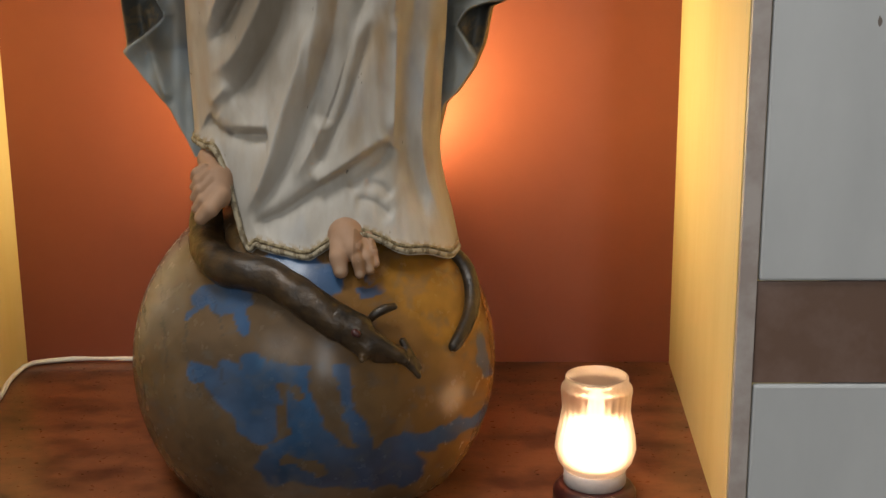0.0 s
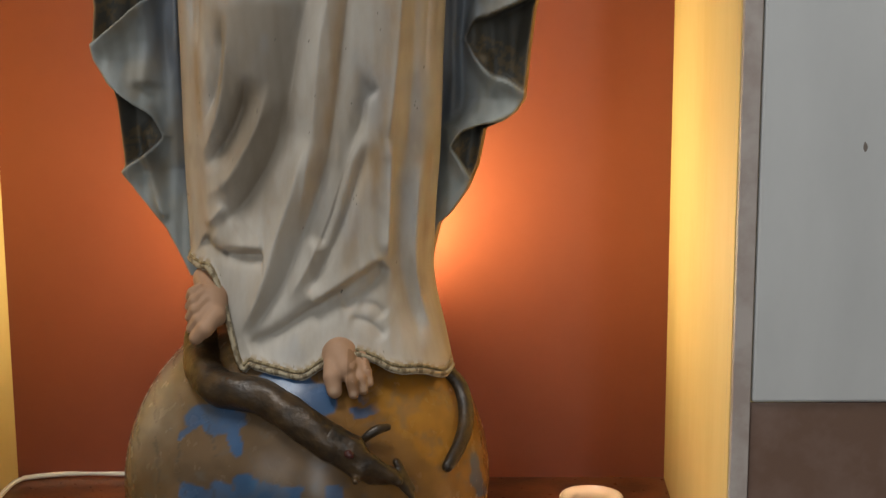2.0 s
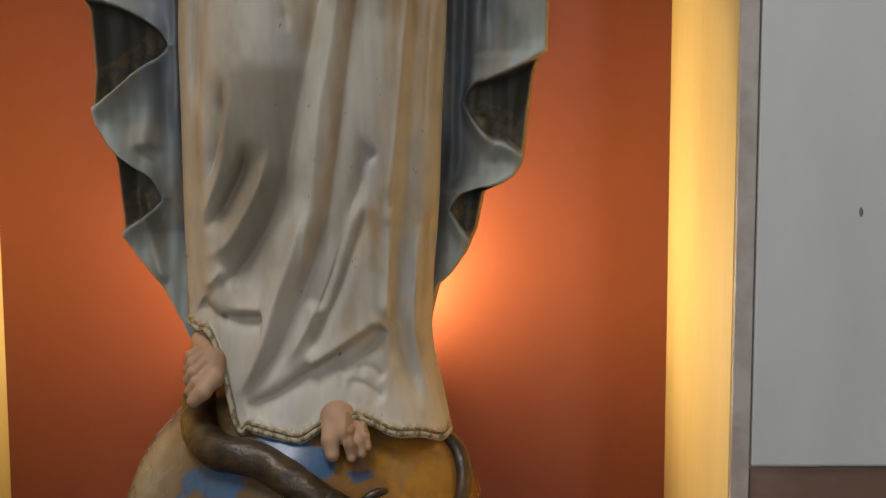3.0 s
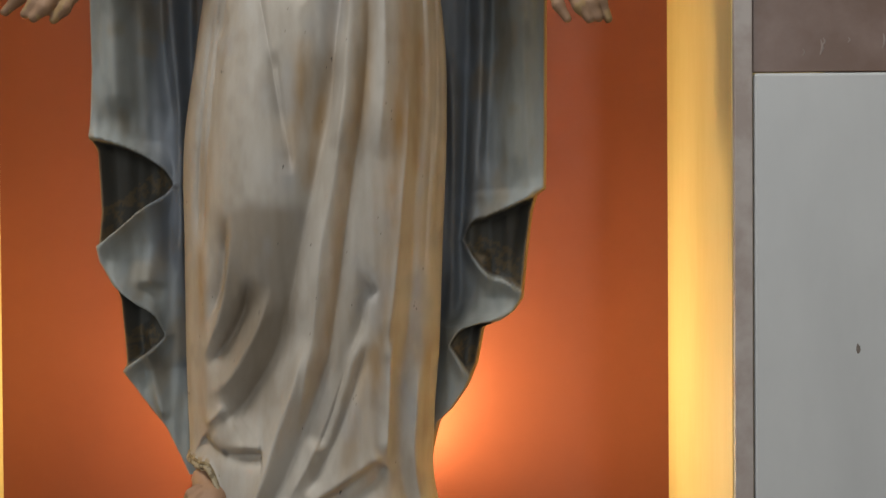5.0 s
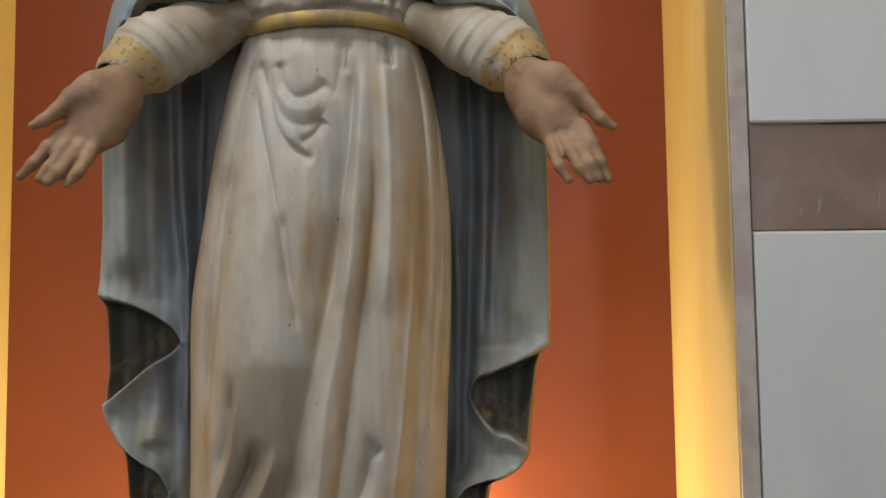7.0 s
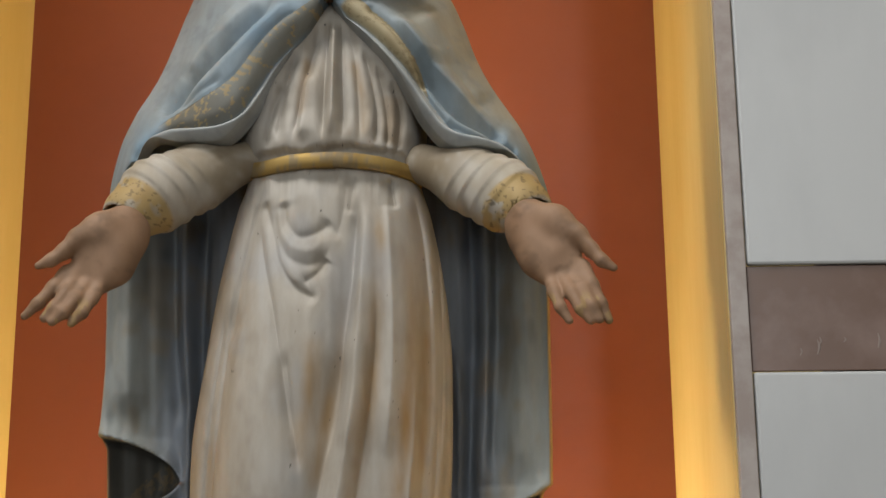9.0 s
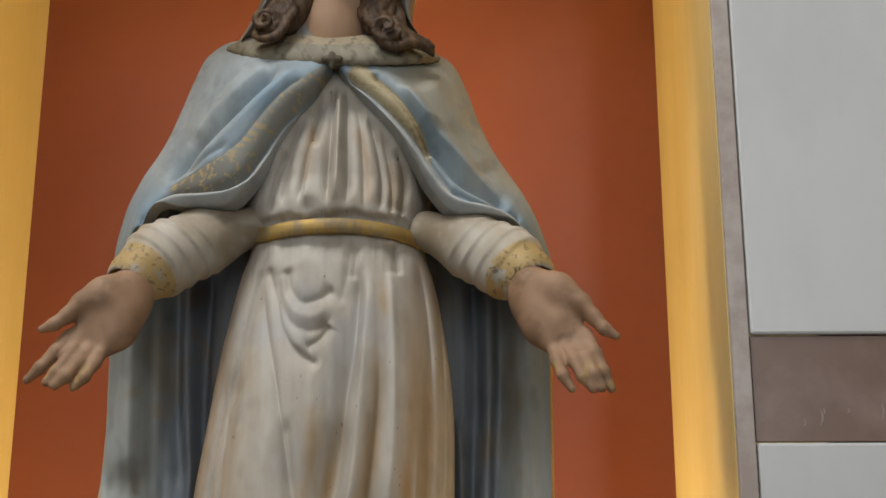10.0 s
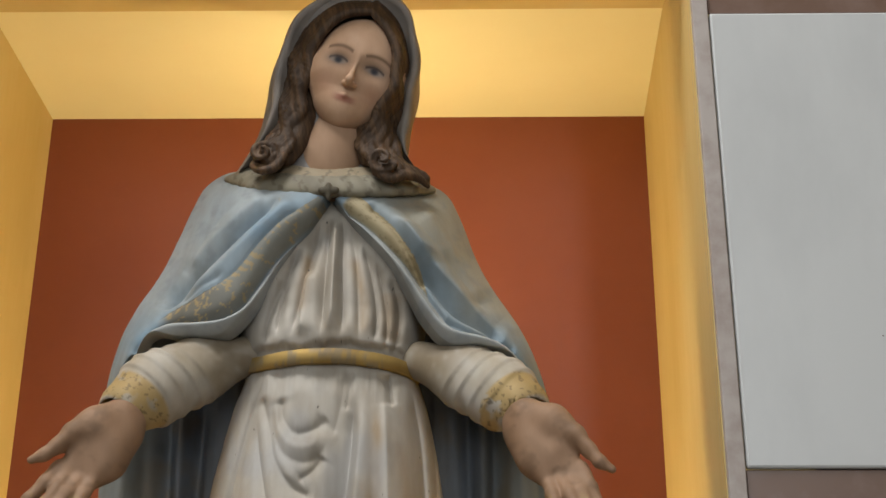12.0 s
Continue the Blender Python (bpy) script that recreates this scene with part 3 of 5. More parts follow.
    gather(np.stack([ring, inner], 1).reshape(-1, 3), grid_faces(nu, 2, True), (0.25, 0.22, 0.18))


def edge_z(points, x):
    p = sorted(points)
    return curve(p, x)


def build_mantle():
    nu, nv = 340, 330
    left = [(1.318, -0.121), (1.33, -0.126), (1.365, -0.143), (1.397, -0.168), (1.421, -0.185), (1.43, -0.184), (1.49, -0.189), (1.507, -0.194), (1.53, -0.207), (1.548, -0.211), (1.58, -0.208), (1.64, -0.211), (1.652, -0.217),
            (1.72, -0.214), (1.81, -0.216), (1.89, -0.214), (1.94, -0.20), (2.0, -0.165), (2.06, -0.12)]
    right = [(1.318, 0.123), (1.34, 0.126), (1.369, 0.133), (1.38, 0.145), (1.403, 0.161), (1.426, 0.171), (1.462, 0.178), (1.469, 0.195), (1.478, 0.208), (1.491, 0.217), (1.54, 0.222), (1.578, 0.227), (1.594, 0.232),
             (1.60, 0.240), (1.65, 0.241), (1.80, 0.242), (1.89, 0.245), (1.94, 0.226), (2.0, 0.185), (2.06, 0.14)]
    z = np.linspace(1.318, 2.06, nv)[None] * np.ones((nu, 1))
    zs = z[0]
    xl, xr = np.interp(zs, *np.array(left).T), np.interp(zs, *np.array(right).T)
    u = np.linspace(0, 1, nu)[:, None]
    x = xl[None] + (xr - xl)[None] * u
    from_l, from_r = x - xl[None], xr[None] - x
    edge = np.minimum(from_l, from_r)
    y = 0.130 + 0.042 * smoothstep(0.0, 0.075, edge) + 0.02 * smoothstep(0, 0.004, 0.004 - edge)
    d = np.zeros_like(x)
    for line, w, h in (([(-0.19, 1.9), (-0.188, 1.78), (-0.185, 1.67)], 0.012, 0.010), ([(-0.160, 1.92), (-0.153, 1.80), (-0.148, 1.72), (-0.138, 1.66)], 0.009, -0.012), ([(-0.140, 1.92), (-0.138, 1.78), (-0.13, 1.68), (-0.13, 1.5)], 0.008, 0.014),
                       ([(-0.12, 1.92), (-0.124, 1.75), (-0.118, 1.60), (-0.12, 1.45)], 0.007, -0.014), ([(-0.155, 1.6), (-0.157, 1.53), (-0.16, 1.5)], 0.010, 0.012), ([(-0.165, 1.47), (-0.15, 1.41), (-0.14, 1.37)], 0.006, 0.010),
                       ([(0.159, 1.92), (0.164, 1.747), (0.156, 1.605), (0.15, 1.5)], 0.008, -0.014), ([(0.175, 1.92), (0.176, 1.76), (0.172, 1.63), (0.168, 1.58)], 0.008, 0.012), ([(0.192, 1.92), (0.187, 1.74), (0.178, 1.605)], 0.007, -0.010),
                       ([(0.212, 1.92), (0.212, 1.75), (0.205, 1.6)], 0.012, 0.010), ([(0.145, 1.75), (0.15, 1.6), (0.142, 1.45)], 0.006, 0.010), ([(0.178, 1.54), (0.172, 1.49), (0.16, 1.46)], 0.009, 0.012)):
        d += crease(x, z, line, w, h)
    d += 0.002 * wobble(x, z, 140, 10, 2)
    # cascading turned-back edges
    lin = np.zeros_like(x)
    trim = np.zeros_like(x)
    e1 = edge_z([(-0.23, 1.652), (-0.205, 1.650), (-0.177, 1.641), (-0.155, 1.628), (-0.143, 1.618), (-0.137, 1.607)], x)
    l1 = edge_z([(-0.23, 1.54), (-0.205, 1.548), (-0.190, 1.560), (-0.168, 1.582), (-0.145, 1.598), (-0.137, 1.607)], x)
    e2 = edge_z([(-0.205, 1.53), (-0.196, 1.512), (-0.184, 1.500), (-0.165, 1.484), (-0.150, 1.470), (-0.144, 1.455)], x)
    l2 = edge_z([(-0.205, 1.415), (-0.186, 1.421), (-0.170, 1.432), (-0.152, 1.445), (-0.144, 1.455)], x)
    side = x < 0
    for e, l, x_in in ((e1, l1, -0.137), (e2, l2, -0.144)):
        m = side * smoothstep(e + 0.002, e - 0.002, z) * smoothstep(l - 0.002, l + 0.002, z) * smoothstep(x_in, x_in - 0.002, x)
        lin = np.maximum(lin, m)
        d = d - 0.032 * m * smoothstep(x_in, x_in - 0.03, x)
        d += 0.014 * np.exp(-(((z - e) / 0.012) ** 2)) * smoothstep(e - 0.003, e + 0.001, z) * side * smoothstep(x_in + 0.01, x_in - 0.01, x)
        d += 0.012 * np.exp(-(((z - l) / 0.014) ** 2)) * smoothstep(l + 0.003, l - 0.001, z) * side * smoothstep(x_in + 0.01, x_in - 0.01, x)
        trim = np.where((m > 0.5) & (z < l + 0.035 * smoothstep(x_in, x_in - 0.02, x)), 1, trim)
    e1 = edge_z([(0.157, 1.549), (0.162, 1.561), (0.18, 1.571), (0.199, 1.579), (0.23, 1.593), (0.25, 1.60)], x)
    l1 = edge_z([(0.157, 1.549), (0.165, 1.535), (0.181, 1.516), (0.198, 1.510), (0.212, 1.500), (0.25, 1.49)], x)
    e2 = edge_z([(0.142, 1.444), (0.15, 1.456), (0.162, 1.463), (0.179, 1.467), (0.197, 1.469), (0.23, 1.48)], x)
    l2 = edge_z([(0.142, 1.444), (0.155, 1.425), (0.166, 1.410), (0.18, 1.40)], x)
    for e, l, x_in in ((e1, l1, 0.157), (e2, l2, 0.142)):
        m = ~side * smoothstep(e + 0.002, e - 0.002, z) * smoothstep(l - 0.002, l + 0.002, z) * smoothstep(x_in, x_in + 0.002, x)
        lin = np.maximum(lin, m)
        d = d - 0.032 * m * smoothstep(x_in, x_in + 0.03, x)
        d += 0.014 * np.exp(-(((z - e) / 0.012) ** 2)) * smoothstep(e - 0.003, e + 0.001, z) * ~side * smoothstep(x_in - 0.01, x_in + 0.01, x)
        d += 0.012 * np.exp(-(((z - l) / 0.014) ** 2)) * smoothstep(l + 0.003, l - 0.001, z) * ~side * smoothstep(x_in - 0.01, x_in + 0.01, x)
        trim = np.where((m > 0.5) & (z < l + 0.035 * smoothstep(x_in, x_in + 0.02, x)), 1, trim)
    y = y - d * smoothstep(-0.004, 0.016, edge)
    # mantle colour darker inward from its edges, towards the robe
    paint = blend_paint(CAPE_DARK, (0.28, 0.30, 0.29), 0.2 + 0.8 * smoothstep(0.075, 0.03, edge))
    paint = blend_paint(paint, LINING, lin)
    paint = blend_paint(paint, (0.16, 0.115, 0.06), 0.65 * trim * smoothstep(0.42, 0.58, grain(x, z, 240, 3)))
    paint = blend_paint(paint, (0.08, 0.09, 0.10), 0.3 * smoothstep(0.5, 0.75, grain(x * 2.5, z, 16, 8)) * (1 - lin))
    paint = blend_paint(paint, (0.24, 0.17, 0.08), 0.4 * smoothstep(0.6, 0.8, grain(x * 2, z, 14, 9)) * (1 - lin))
    paint = blend_paint(paint, OCHRE, 0.8 * smoothstep(0.006, 0.002, edge) * (z < 1.95))
    back_y = np.maximum(0.225 - 0.05 * (2 * u - 1) ** 2, y + 0.012)
    front = np.stack([x, y, z], -1)
    rear = np.stack([x, back_y, z], -1)[::-1]
    shell = np.concatenate([front, rear], 0)
    pc = np.concatenate([paint, np.tile(np.array(CAPE_DARK), (nu, nv, 1))], 0)
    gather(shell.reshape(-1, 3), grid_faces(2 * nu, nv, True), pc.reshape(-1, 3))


build_robe()
build_mantle()


def cone(a, b, ra, rb):
    return (*a, *b, ra, rb)


def chain(points):
    return [cone(p[:3], q[:3], p[3], q[3]) for p, q in zip(points[:-1], points[1:])]


# belt
n = 200
bx = np.linspace(-0.068, 0.112, n)
bz = curve([(-0.068, 1.912), (-0.044, 1.907), (-0.02, 1.908), (0.026, 1.909), (0.078, 1.907), (0.112, 1.904)], bx)
by = 0.13 - 0.094 * np.sqrt(np.clip(1 - ((bx - 0.022) / 0.094) ** 2, 0, 1)) ** 0.85
ring = np.array([(0.001, -0.0074), (-0.0010, -0.0066), (-0.0014, 0), (-0.0010, 0.0066), (0.001, 0.0074), (0.014, 0.0068), (0.014, -0.0068)])
bv = np.stack([np.tile(bx[:, None], (1, 7)), by[:, None] + ring[None, :, 0], bz[:, None] + ring[None, :, 1]], -1)
belt_faces = [[i * 7 + j, i * 7 + (j + 1) % 7, (i + 1) * 7 + (j + 1) % 7, (i + 1) * 7 + j] for i in range(n - 1) for j in range(7)]
bv = bv.reshape(-1, 3)
worn = smoothstep(0.5, 0.62, grain(bv[:, 0], bv[:, 2], 90, 3))
gather(bv, belt_faces, np.c_[blend_paint(GOLD, (0.22, 0.17, 0.10), 0.85 * worn), 0.55 * (1 - worn)])


def limb_paint(verts, base, pale, amount):
    x, y, z = verts.T
    return blend_paint(np.array(base), np.array(pale), np.clip(amount * (0.5 + 0.5 * wobble(x + z, x - z, 70, 40)), 0, 1))


def build_arm(s):
    """s: -1 for the arm on the -x side, 1 for the other."""
    # cape over shoulder and upper arm: drawn between its lapel and its outer line, bulging forward
    if s < 0:
        outer = [(-0.035, 0.10, 2.130), (-0.091, 0.11, 2.136), (-0.120, 0.11, 2.119), (-0.134, 0.11, 2.090), (-0.146, 0.11, 2.057), (-0.162, 0.11, 2.018), (-0.185, 0.11, 1.978), (-0.201, 0.115, 1.942), (-0.212, 0.125, 1.89), (-0.212, 0.15, 1.83)]
        lapel = [(0.017, 0.046, 2.079), (0.001, 0.040, 2.047), (-0.016, 0.038, 2.021), (-0.034, 0.040, 1.988), (-0.053, 0.040, 1.953), (-0.080, 0.040, 1.930), (-0.114, 0.040, 1.928), (-0.154, 0.048, 1.928), (-0.190, 0.090, 1.896), (-0.205, 0.14, 1.83)]
    else:
        outer = [(0.06, 0.10, 2.122), (0.106, 0.11, 2.124), (0.139, 0.11, 2.108), (0.156, 0.11, 2.075), (0.169, 0.11, 2.038), (0.186, 0.11, 2.003), (0.213, 0.11, 1.962), (0.232, 0.115, 1.922), (0.244, 0.125, 1.876), (0.240, 0.15, 1.82)]
        lapel = [(0.027, 0.046, 2.077), (0.055, 0.042, 2.040), (0.084, 0.040, 2.006), (0.104, 0.042, 1.973), (0.120, 0.042, 1.945), (0.142, 0.042, 1.922), (0.174, 0.042, 1.918), (0.206, 0.056, 1.908), (0.229, 0.100, 1.872), (0.233, 0.14, 1.82)]
    nt, ns = 230, 210
    o, p = np.array(outer), np.array(lapel)
    tt = np.linspace(0, 1, nt)
    kn = np.linspace(0, 1, len(o))
    o = np.stack([curve(list(zip(kn, o[:, k])), tt) for k in range(3)], 1)[:, None]
    p = np.stack([curve(list(zip(kn, p[:, k])), tt) for k in range(3)], 1)[:, None]
    q = np.linspace(-0.12, 1.35, ns)[None, :, None]
    q1 = np.clip(q, 0, 1)
    v = p + (o - p) * q1
    wide = np.linalg.norm(o - p, axis=2, keepdims=True)
    rise = 0.30 * wide * np.sin(np.pi * q1) ** 0.8 * (1 - 0.45 * q1)
    v = v + rise * (np.array((0.154, -1.12, 1.57)) - v) / 1.2
    # tuck under at the lapel, wrap behind at the outer line
    tuck = np.clip(-q / 0.12, 0, 1)
    v[..., 1:2] += 0.022 * tuck
    v[..., 0:1] += -s * 0.004 * tuck
    over = np.clip((q - 1) / 0.35, 0, 1)
    v[..., 1:2] += 0.085 * over
    v[..., 0:1] += -s * 0.05 * over**2
    d = np.zeros_like(v[..., 0])
    cxx, czz = v[..., 0], v[..., 2]
    g = lambda line, left, right, depth, fade=0.15: fold(cxx, czz, line, left, right, depth, fade)
    if s < 0:
        seam = [(0.022, 2.070), (-0.010, 2.032), (-0.031, 2.006), (-0.047, 1.980), (-0.064, 1.957), (-0.081, 1.948), (-0.107, 1.946), (-0.135, 1.946), (-0.159, 1.934), (-0.173, 1.912)]
        top = [(-0.005, 2.063), (-0.028, 2.041), (-0.049, 2.017), (-0.071, 1.990), (-0.093, 1.978), (-0.125, 1.965), (-0.151, 1.949)]
        d += g([(-0.029, 2.079), (-0.057, 2.051), (-0.084, 2.027), (-0.110, 2.005), (-0.131, 1.982), (-0.148, 1.960)], 0.010, 0.006, -0.017)
        d += g([(-0.043, 2.083), (-0.075, 2.057), (-0.105, 2.034), (-0.128, 2.010)], 0.010, 0.010, 0.005)
        d += g([(-0.011, 2.072), (-0.041, 2.042), (-0.067, 2.017), (-0.096, 1.992), (-0.122, 1.976)], 0.010, 0.010, 0.006)
        d += g([(-0.071, 2.084), (-0.093, 2.065), (-0.113, 2.035), (-0.130, 2.005)], 0.008, 0.008, -0.003)
        d += g([(-0.077, 1.993), (-0.104, 1.982), (-0.131, 1.970)], 0.005, 0.005, -0.004, 0.2)
        d += g(top, 0.003, 0.003, -0.0025, 0.06)
    else:
        seam = [(0.032, 2.070), (0.061, 2.046), (0.090, 2.015), (0.113, 1.986), (0.129, 1.962), (0.146, 1.941), (0.173, 1.934), (0.195, 1.928), (0.214, 1.914), (0.228, 1.889)]
        top = [(0.060, 2.071), (0.084, 2.047), (0.101, 2.022), (0.114, 1.999), (0.119, 1.981)]
        d += g(top, 0.003, 0.004, -0.008, 0.08)
        d += g([(0.110, 2.016), (0.128, 1.982), (0.150, 1.957), (0.178, 1.944), (0.199, 1.932)], 0.004, 0.013, -0.019)
        d += g([(0.086, 2.061), (0.119, 2.016), (0.147, 1.985), (0.175, 1.957), (0.202, 1.934)], 0.006, 0.009, 0.010)
        d += g([(0.089, 2.071), (0.118, 2.043), (0.146, 2.009), (0.168, 1.981), (0.186, 1.960)], 0.008, 0.008, -0.005)
        d += g([(0.113, 2.071), (0.140, 2.040), (0.160, 2.004), (0.177, 1.975)], 0.012, 0.012, 0.004)
        d += g([(0.138, 1.948), (0.162, 1.939), (0.190, 1.933), (0.209, 1.922)], 0.002, 0.003, -0.005, 0.1)
    near, along = away_signed(cxx, czz, seam)
    below = near * -s
    # rolled lower edge beyond the seam
    d += g(seam, 0.0035, 0.0035, -0.009, 0.05)
    d += 0.007 * np.exp(-(((below - 0.011) / 0.006) ** 2))
    d += 0.0005 * wobble(cxx, czz, 60, 40, 3)
    v[..., 1] -= d
    v[..., 2] += 0.4 * d
    pale = np.clip(0.40 + 0.5 * wobble(cxx + czz, cxx - czz, 26, 34, 4 + s), 0, 1)
    pt = blend_paint(CAPE, CAPE_PALE, pale * (0.8 if s > 0 else 0.55))
    if s < 0:
        pt = blend_paint(pt, (0.35, 0.39, 0.41), 0.75 * smoothstep(0.028, 0.07, np.abs(below)) * (below < 0))
    else:
        pt = blend_paint(pt, (0.33, 0.31, 0.25), 0.85 * smoothstep(0.012, 0.045, np.abs(below)) * (below < 0))
    pt = blend_paint(pt, (0.37, 0.38, 0.37), 0.85 * smoothstep(-0.001, 0.003, below))
    pt = blend_paint(pt, (0.20, 0.23, 0.25), 0.4 * smoothstep(0.5, 0.8, grain(cxx + czz, cxx - czz, 40, 6)))
    rt, _ = away_signed(cxx, czz, top)
    m = (rt * -s > 0) * smoothstep(0.001, -0.002, below) * (smoothstep(0.85, 0.78, along) if s < 0 else smoothstep(0.52, 0.46, along)) * smoothstep(0.0, 0.02, along)
    speck = grain(cxx, czz, 190, 5) + 0.3 * np.sin(along * 190) * np.exp(-(((rt + s * 0.004) / 0.004) ** 2))
    if s < 0:
        pt = blend_paint(pt, (0.21, 0.20, 0.165), 0.85 * m)
        pt = blend_paint(pt, (0.12, 0.115, 0.10), 0.6 * m * smoothstep(0.45, 0.62, along))
        pt = blend_paint(pt, (0.36, 0.27, 0.13), 0.75 * m * (speck > 0.64))
    else:
        pt = blend_paint(pt, (0.36, 0.28, 0.14), 0.85 * m)
        pt = blend_paint(pt, (0.20, 0.15, 0.08), 0.5 * m * (speck > 0.66))
    gather(v.reshape(-1, 3), grid_faces(nt, ns), pt.reshape(-1, 3))
    # sleeve, wrinkled in rings towards the cuff
    if s < 0:
        sl = chain([(-0.062, 0.085, 1.922, 0.020), (-0.106, 0.060, 1.900, 0.029), (-0.139, 0.036, 1.876, 0.031), (-0.157, 0.012, 1.852, 0.0265)])
        tip = np.array((-0.158, 0.008, 1.848))
        away_dir = np.array((-0.42, -0.42, -0.62))
    else:
        sl = chain([(0.115, 0.085, 1.916, 0.020), (0.160, 0.060, 1.893, 0.028), (0.192, 0.036, 1.871, 0.030), (0.211, 0.012, 1.852, 0.026)])
        tip = np.array((0.211, 0.008, 1.848))
        away_dir = np.array((0.42, -0.42, -0.62))
    away_dir = away_dir / np.linalg.norm(away_dir)

    def wrinkle(field, gx, gy, gz):
        along = (gx - tip[0]) * away_dir[0] + (gy - tip[1]) * away_dir[1] + (gz - tip[2]) * away_dir[2]
        skew = along + 0.10 * s * (gx - tip[0]) + 0.006 * np.sin(40 * gz + 30 * gx)
        # overlapping ring folds, each with a soft back and a sharp lip
        for place, width, height in ((-0.025, 0.018, 0.0030), (-0.043, 0.016, 0.0030), (-0.064, 0.019, 0.0036), (-0.082, 0.015, 0.0026)):
            back = np.clip((skew - place + width) / width, 0, 1)
            field = field - 0.8 * height * back**2 * smoothstep(place + 0.002, place - 0.002, skew) * np.exp(-((np.minimum(field, 0.02) / 0.02) ** 2))
        bore = np.sqrt((gx - tip[0] - along * away_dir[0]) ** 2 + (gy - tip[1] - along * away_dir[1]) ** 2 + (gz - tip[2] - along * away_dir[2]) ** 2) - 0.0205
        return np.maximum(np.maximum(field, along - 0.012), np.minimum(-bore, along + 0.008))

    v, f = sculpt(sl, 0.02, 0.0018, wrinkle)
    along = (v - tip) @ away_dir
    x, y, z = v.T
    p = limb_paint(v, ROBE, (0.32, 0.27, 0.19), 0.7)
    p = blend_paint(p, (0.20, 0.145, 0.08), 0.7 * smoothstep(-0.055, -0.10, along) * smoothstep(0.25, 0.6, grain(x, z, 40, 3)))
    m = smoothstep(-0.026, -0.022, along) * smoothstep(0.009, 0.006, along)
    p = blend_paint(p, GOLD, 0.8 * m * smoothstep(0.36, 0.46, grain(x, z, 60, 6)))
    p = blend_paint(p, (0.10, 0.07, 0.035), 0.6 * m * (grain(x, z, 300, 2) > 0.68))
    p = np.c_[p, 0.12 * m]
    gather(v, f, p)
    # hand, palm turned out, fingers down
    if s < 0:
        bones = chain([(-0.1558, 0.0120, 1.8465, 0.0165), (-0.1587, 0.0020, 1.8323, 0.0175), (-0.1660, -0.0100, 1.8148, 0.0185), (-0.1763, -0.0180, 1.7995, 0.0165)])
        bones += chain([(-0.1581, -0.0060, 1.8391, 0.0140), (-0.1766, -0.0200, 1.8295, 0.0125), (-0.1925, -0.0300, 1.8190, 0.0100)])
        bones += chain([(-0.1534, -0.0040, 1.8213, 0.0130), (-0.1620, -0.0160, 1.7936, 0.0120), (-0.1713, -0.0240, 1.7796, 0.0088)])
        bones += chain([(-0.1842, -0.0220, 1.7966, 0.0130), (-0.1964, -0.0300, 1.7848, 0.0085)])
        fingers = chain([(-0.1925, -0.0300, 1.8190, 0.0092), (-0.2024, -0.0380, 1.8059, 0.0070), (-0.2120, -0.0440, 1.7965, 0.0056), (-0.2221, -0.0460, 1.7915, 0.0036)])
        fingers += chain([(-0.2016, -0.0300, 1.7869, 0.0080), (-0.2089, -0.0420, 1.7724, 0.0062), (-0.2192, -0.0500, 1.7570, 0.0052), (-0.2296, -0.0520, 1.7457, 0.0038)])
        fingers += chain([(-0.1941, -0.0300, 1.7817, 0.0076), (-0.1972, -0.0460, 1.7656, 0.0060), (-0.2030, -0.0560, 1.7520, 0.0052), (-0.2105, -0.0580, 1.7427, 0.0040)])
        fingers += chain([(-0.1833, -0.0280, 1.7789, 0.0076), (-0.1869, -0.0460, 1.7616, 0.0060), (-0.1941, -0.0580, 1.7476, 0.0052), (-0.2027, -0.0600, 1.7390, 0.0040)])
        fingers += chain([(-0.1723, -0.0240, 1.7796, 0.0070), (-0.1747, -0.0400, 1.7625, 0.0055), (-0.1792, -0.0520, 1.7476, 0.0047), (-0.1878, -0.0540, 1.7383, 0.0036)])
        hollow = ([(-0.179, -0.052, 1.798)][0], 0.0155)
    else:
        bones = chain([(0.2091, 0.0120, 1.8450, 0.0165), (0.2136, 0.0020, 1.8298, 0.0175), (0.2241, -0.0100, 1.8112, 0.0185), (0.2366, -0.0180, 1.7970, 0.0165)])
        bones += chain([(0.2144, -0.0060, 1.8408, 0.0140), (0.2371, -0.0200, 1.8311, 0.0125), (0.2553, -0.0300, 1.8162, 0.0100)])
        bones += chain([(0.2121, -0.0040, 1.8178, 0.0130), (0.2214, -0.0160, 1.7954, 0.0120), (0.2288, -0.0240, 1.7814, 0.0088)])
        bones += chain([(0.2444, -0.0220, 1.7952, 0.0130), (0.2555, -0.0300, 1.7843, 0.0085)])
        fingers = chain([(0.2553, -0.0300, 1.8162, 0.0092), (0.2663, -0.0380, 1.8011, 0.0070), (0.2753, -0.0440, 1.7897, 0.0056), (0.2853, -0.0460, 1.7827, 0.0036)])
        fingers += chain([(0.2596, -0.0300, 1.7853, 0.0080), (0.2660, -0.0420, 1.7679, 0.0062), (0.2725, -0.0500, 1.7506, 0.0052), (0.2787, -0.0520, 1.7355, 0.0038)])
        fingers += chain([(0.2524, -0.0300, 1.7803, 0.0076), (0.2585, -0.0460, 1.7632, 0.0060), (0.2640, -0.0560, 1.7477, 0.0052), (0.2703, -0.0580, 1.7356, 0.0040)])
        fingers += chain([(0.2425, -0.0280, 1.7786, 0.0076), (0.2477, -0.0460, 1.7613, 0.0060), (0.2541, -0.0580, 1.7454, 0.0052), (0.2623, -0.0600, 1.7343, 0.0040)])
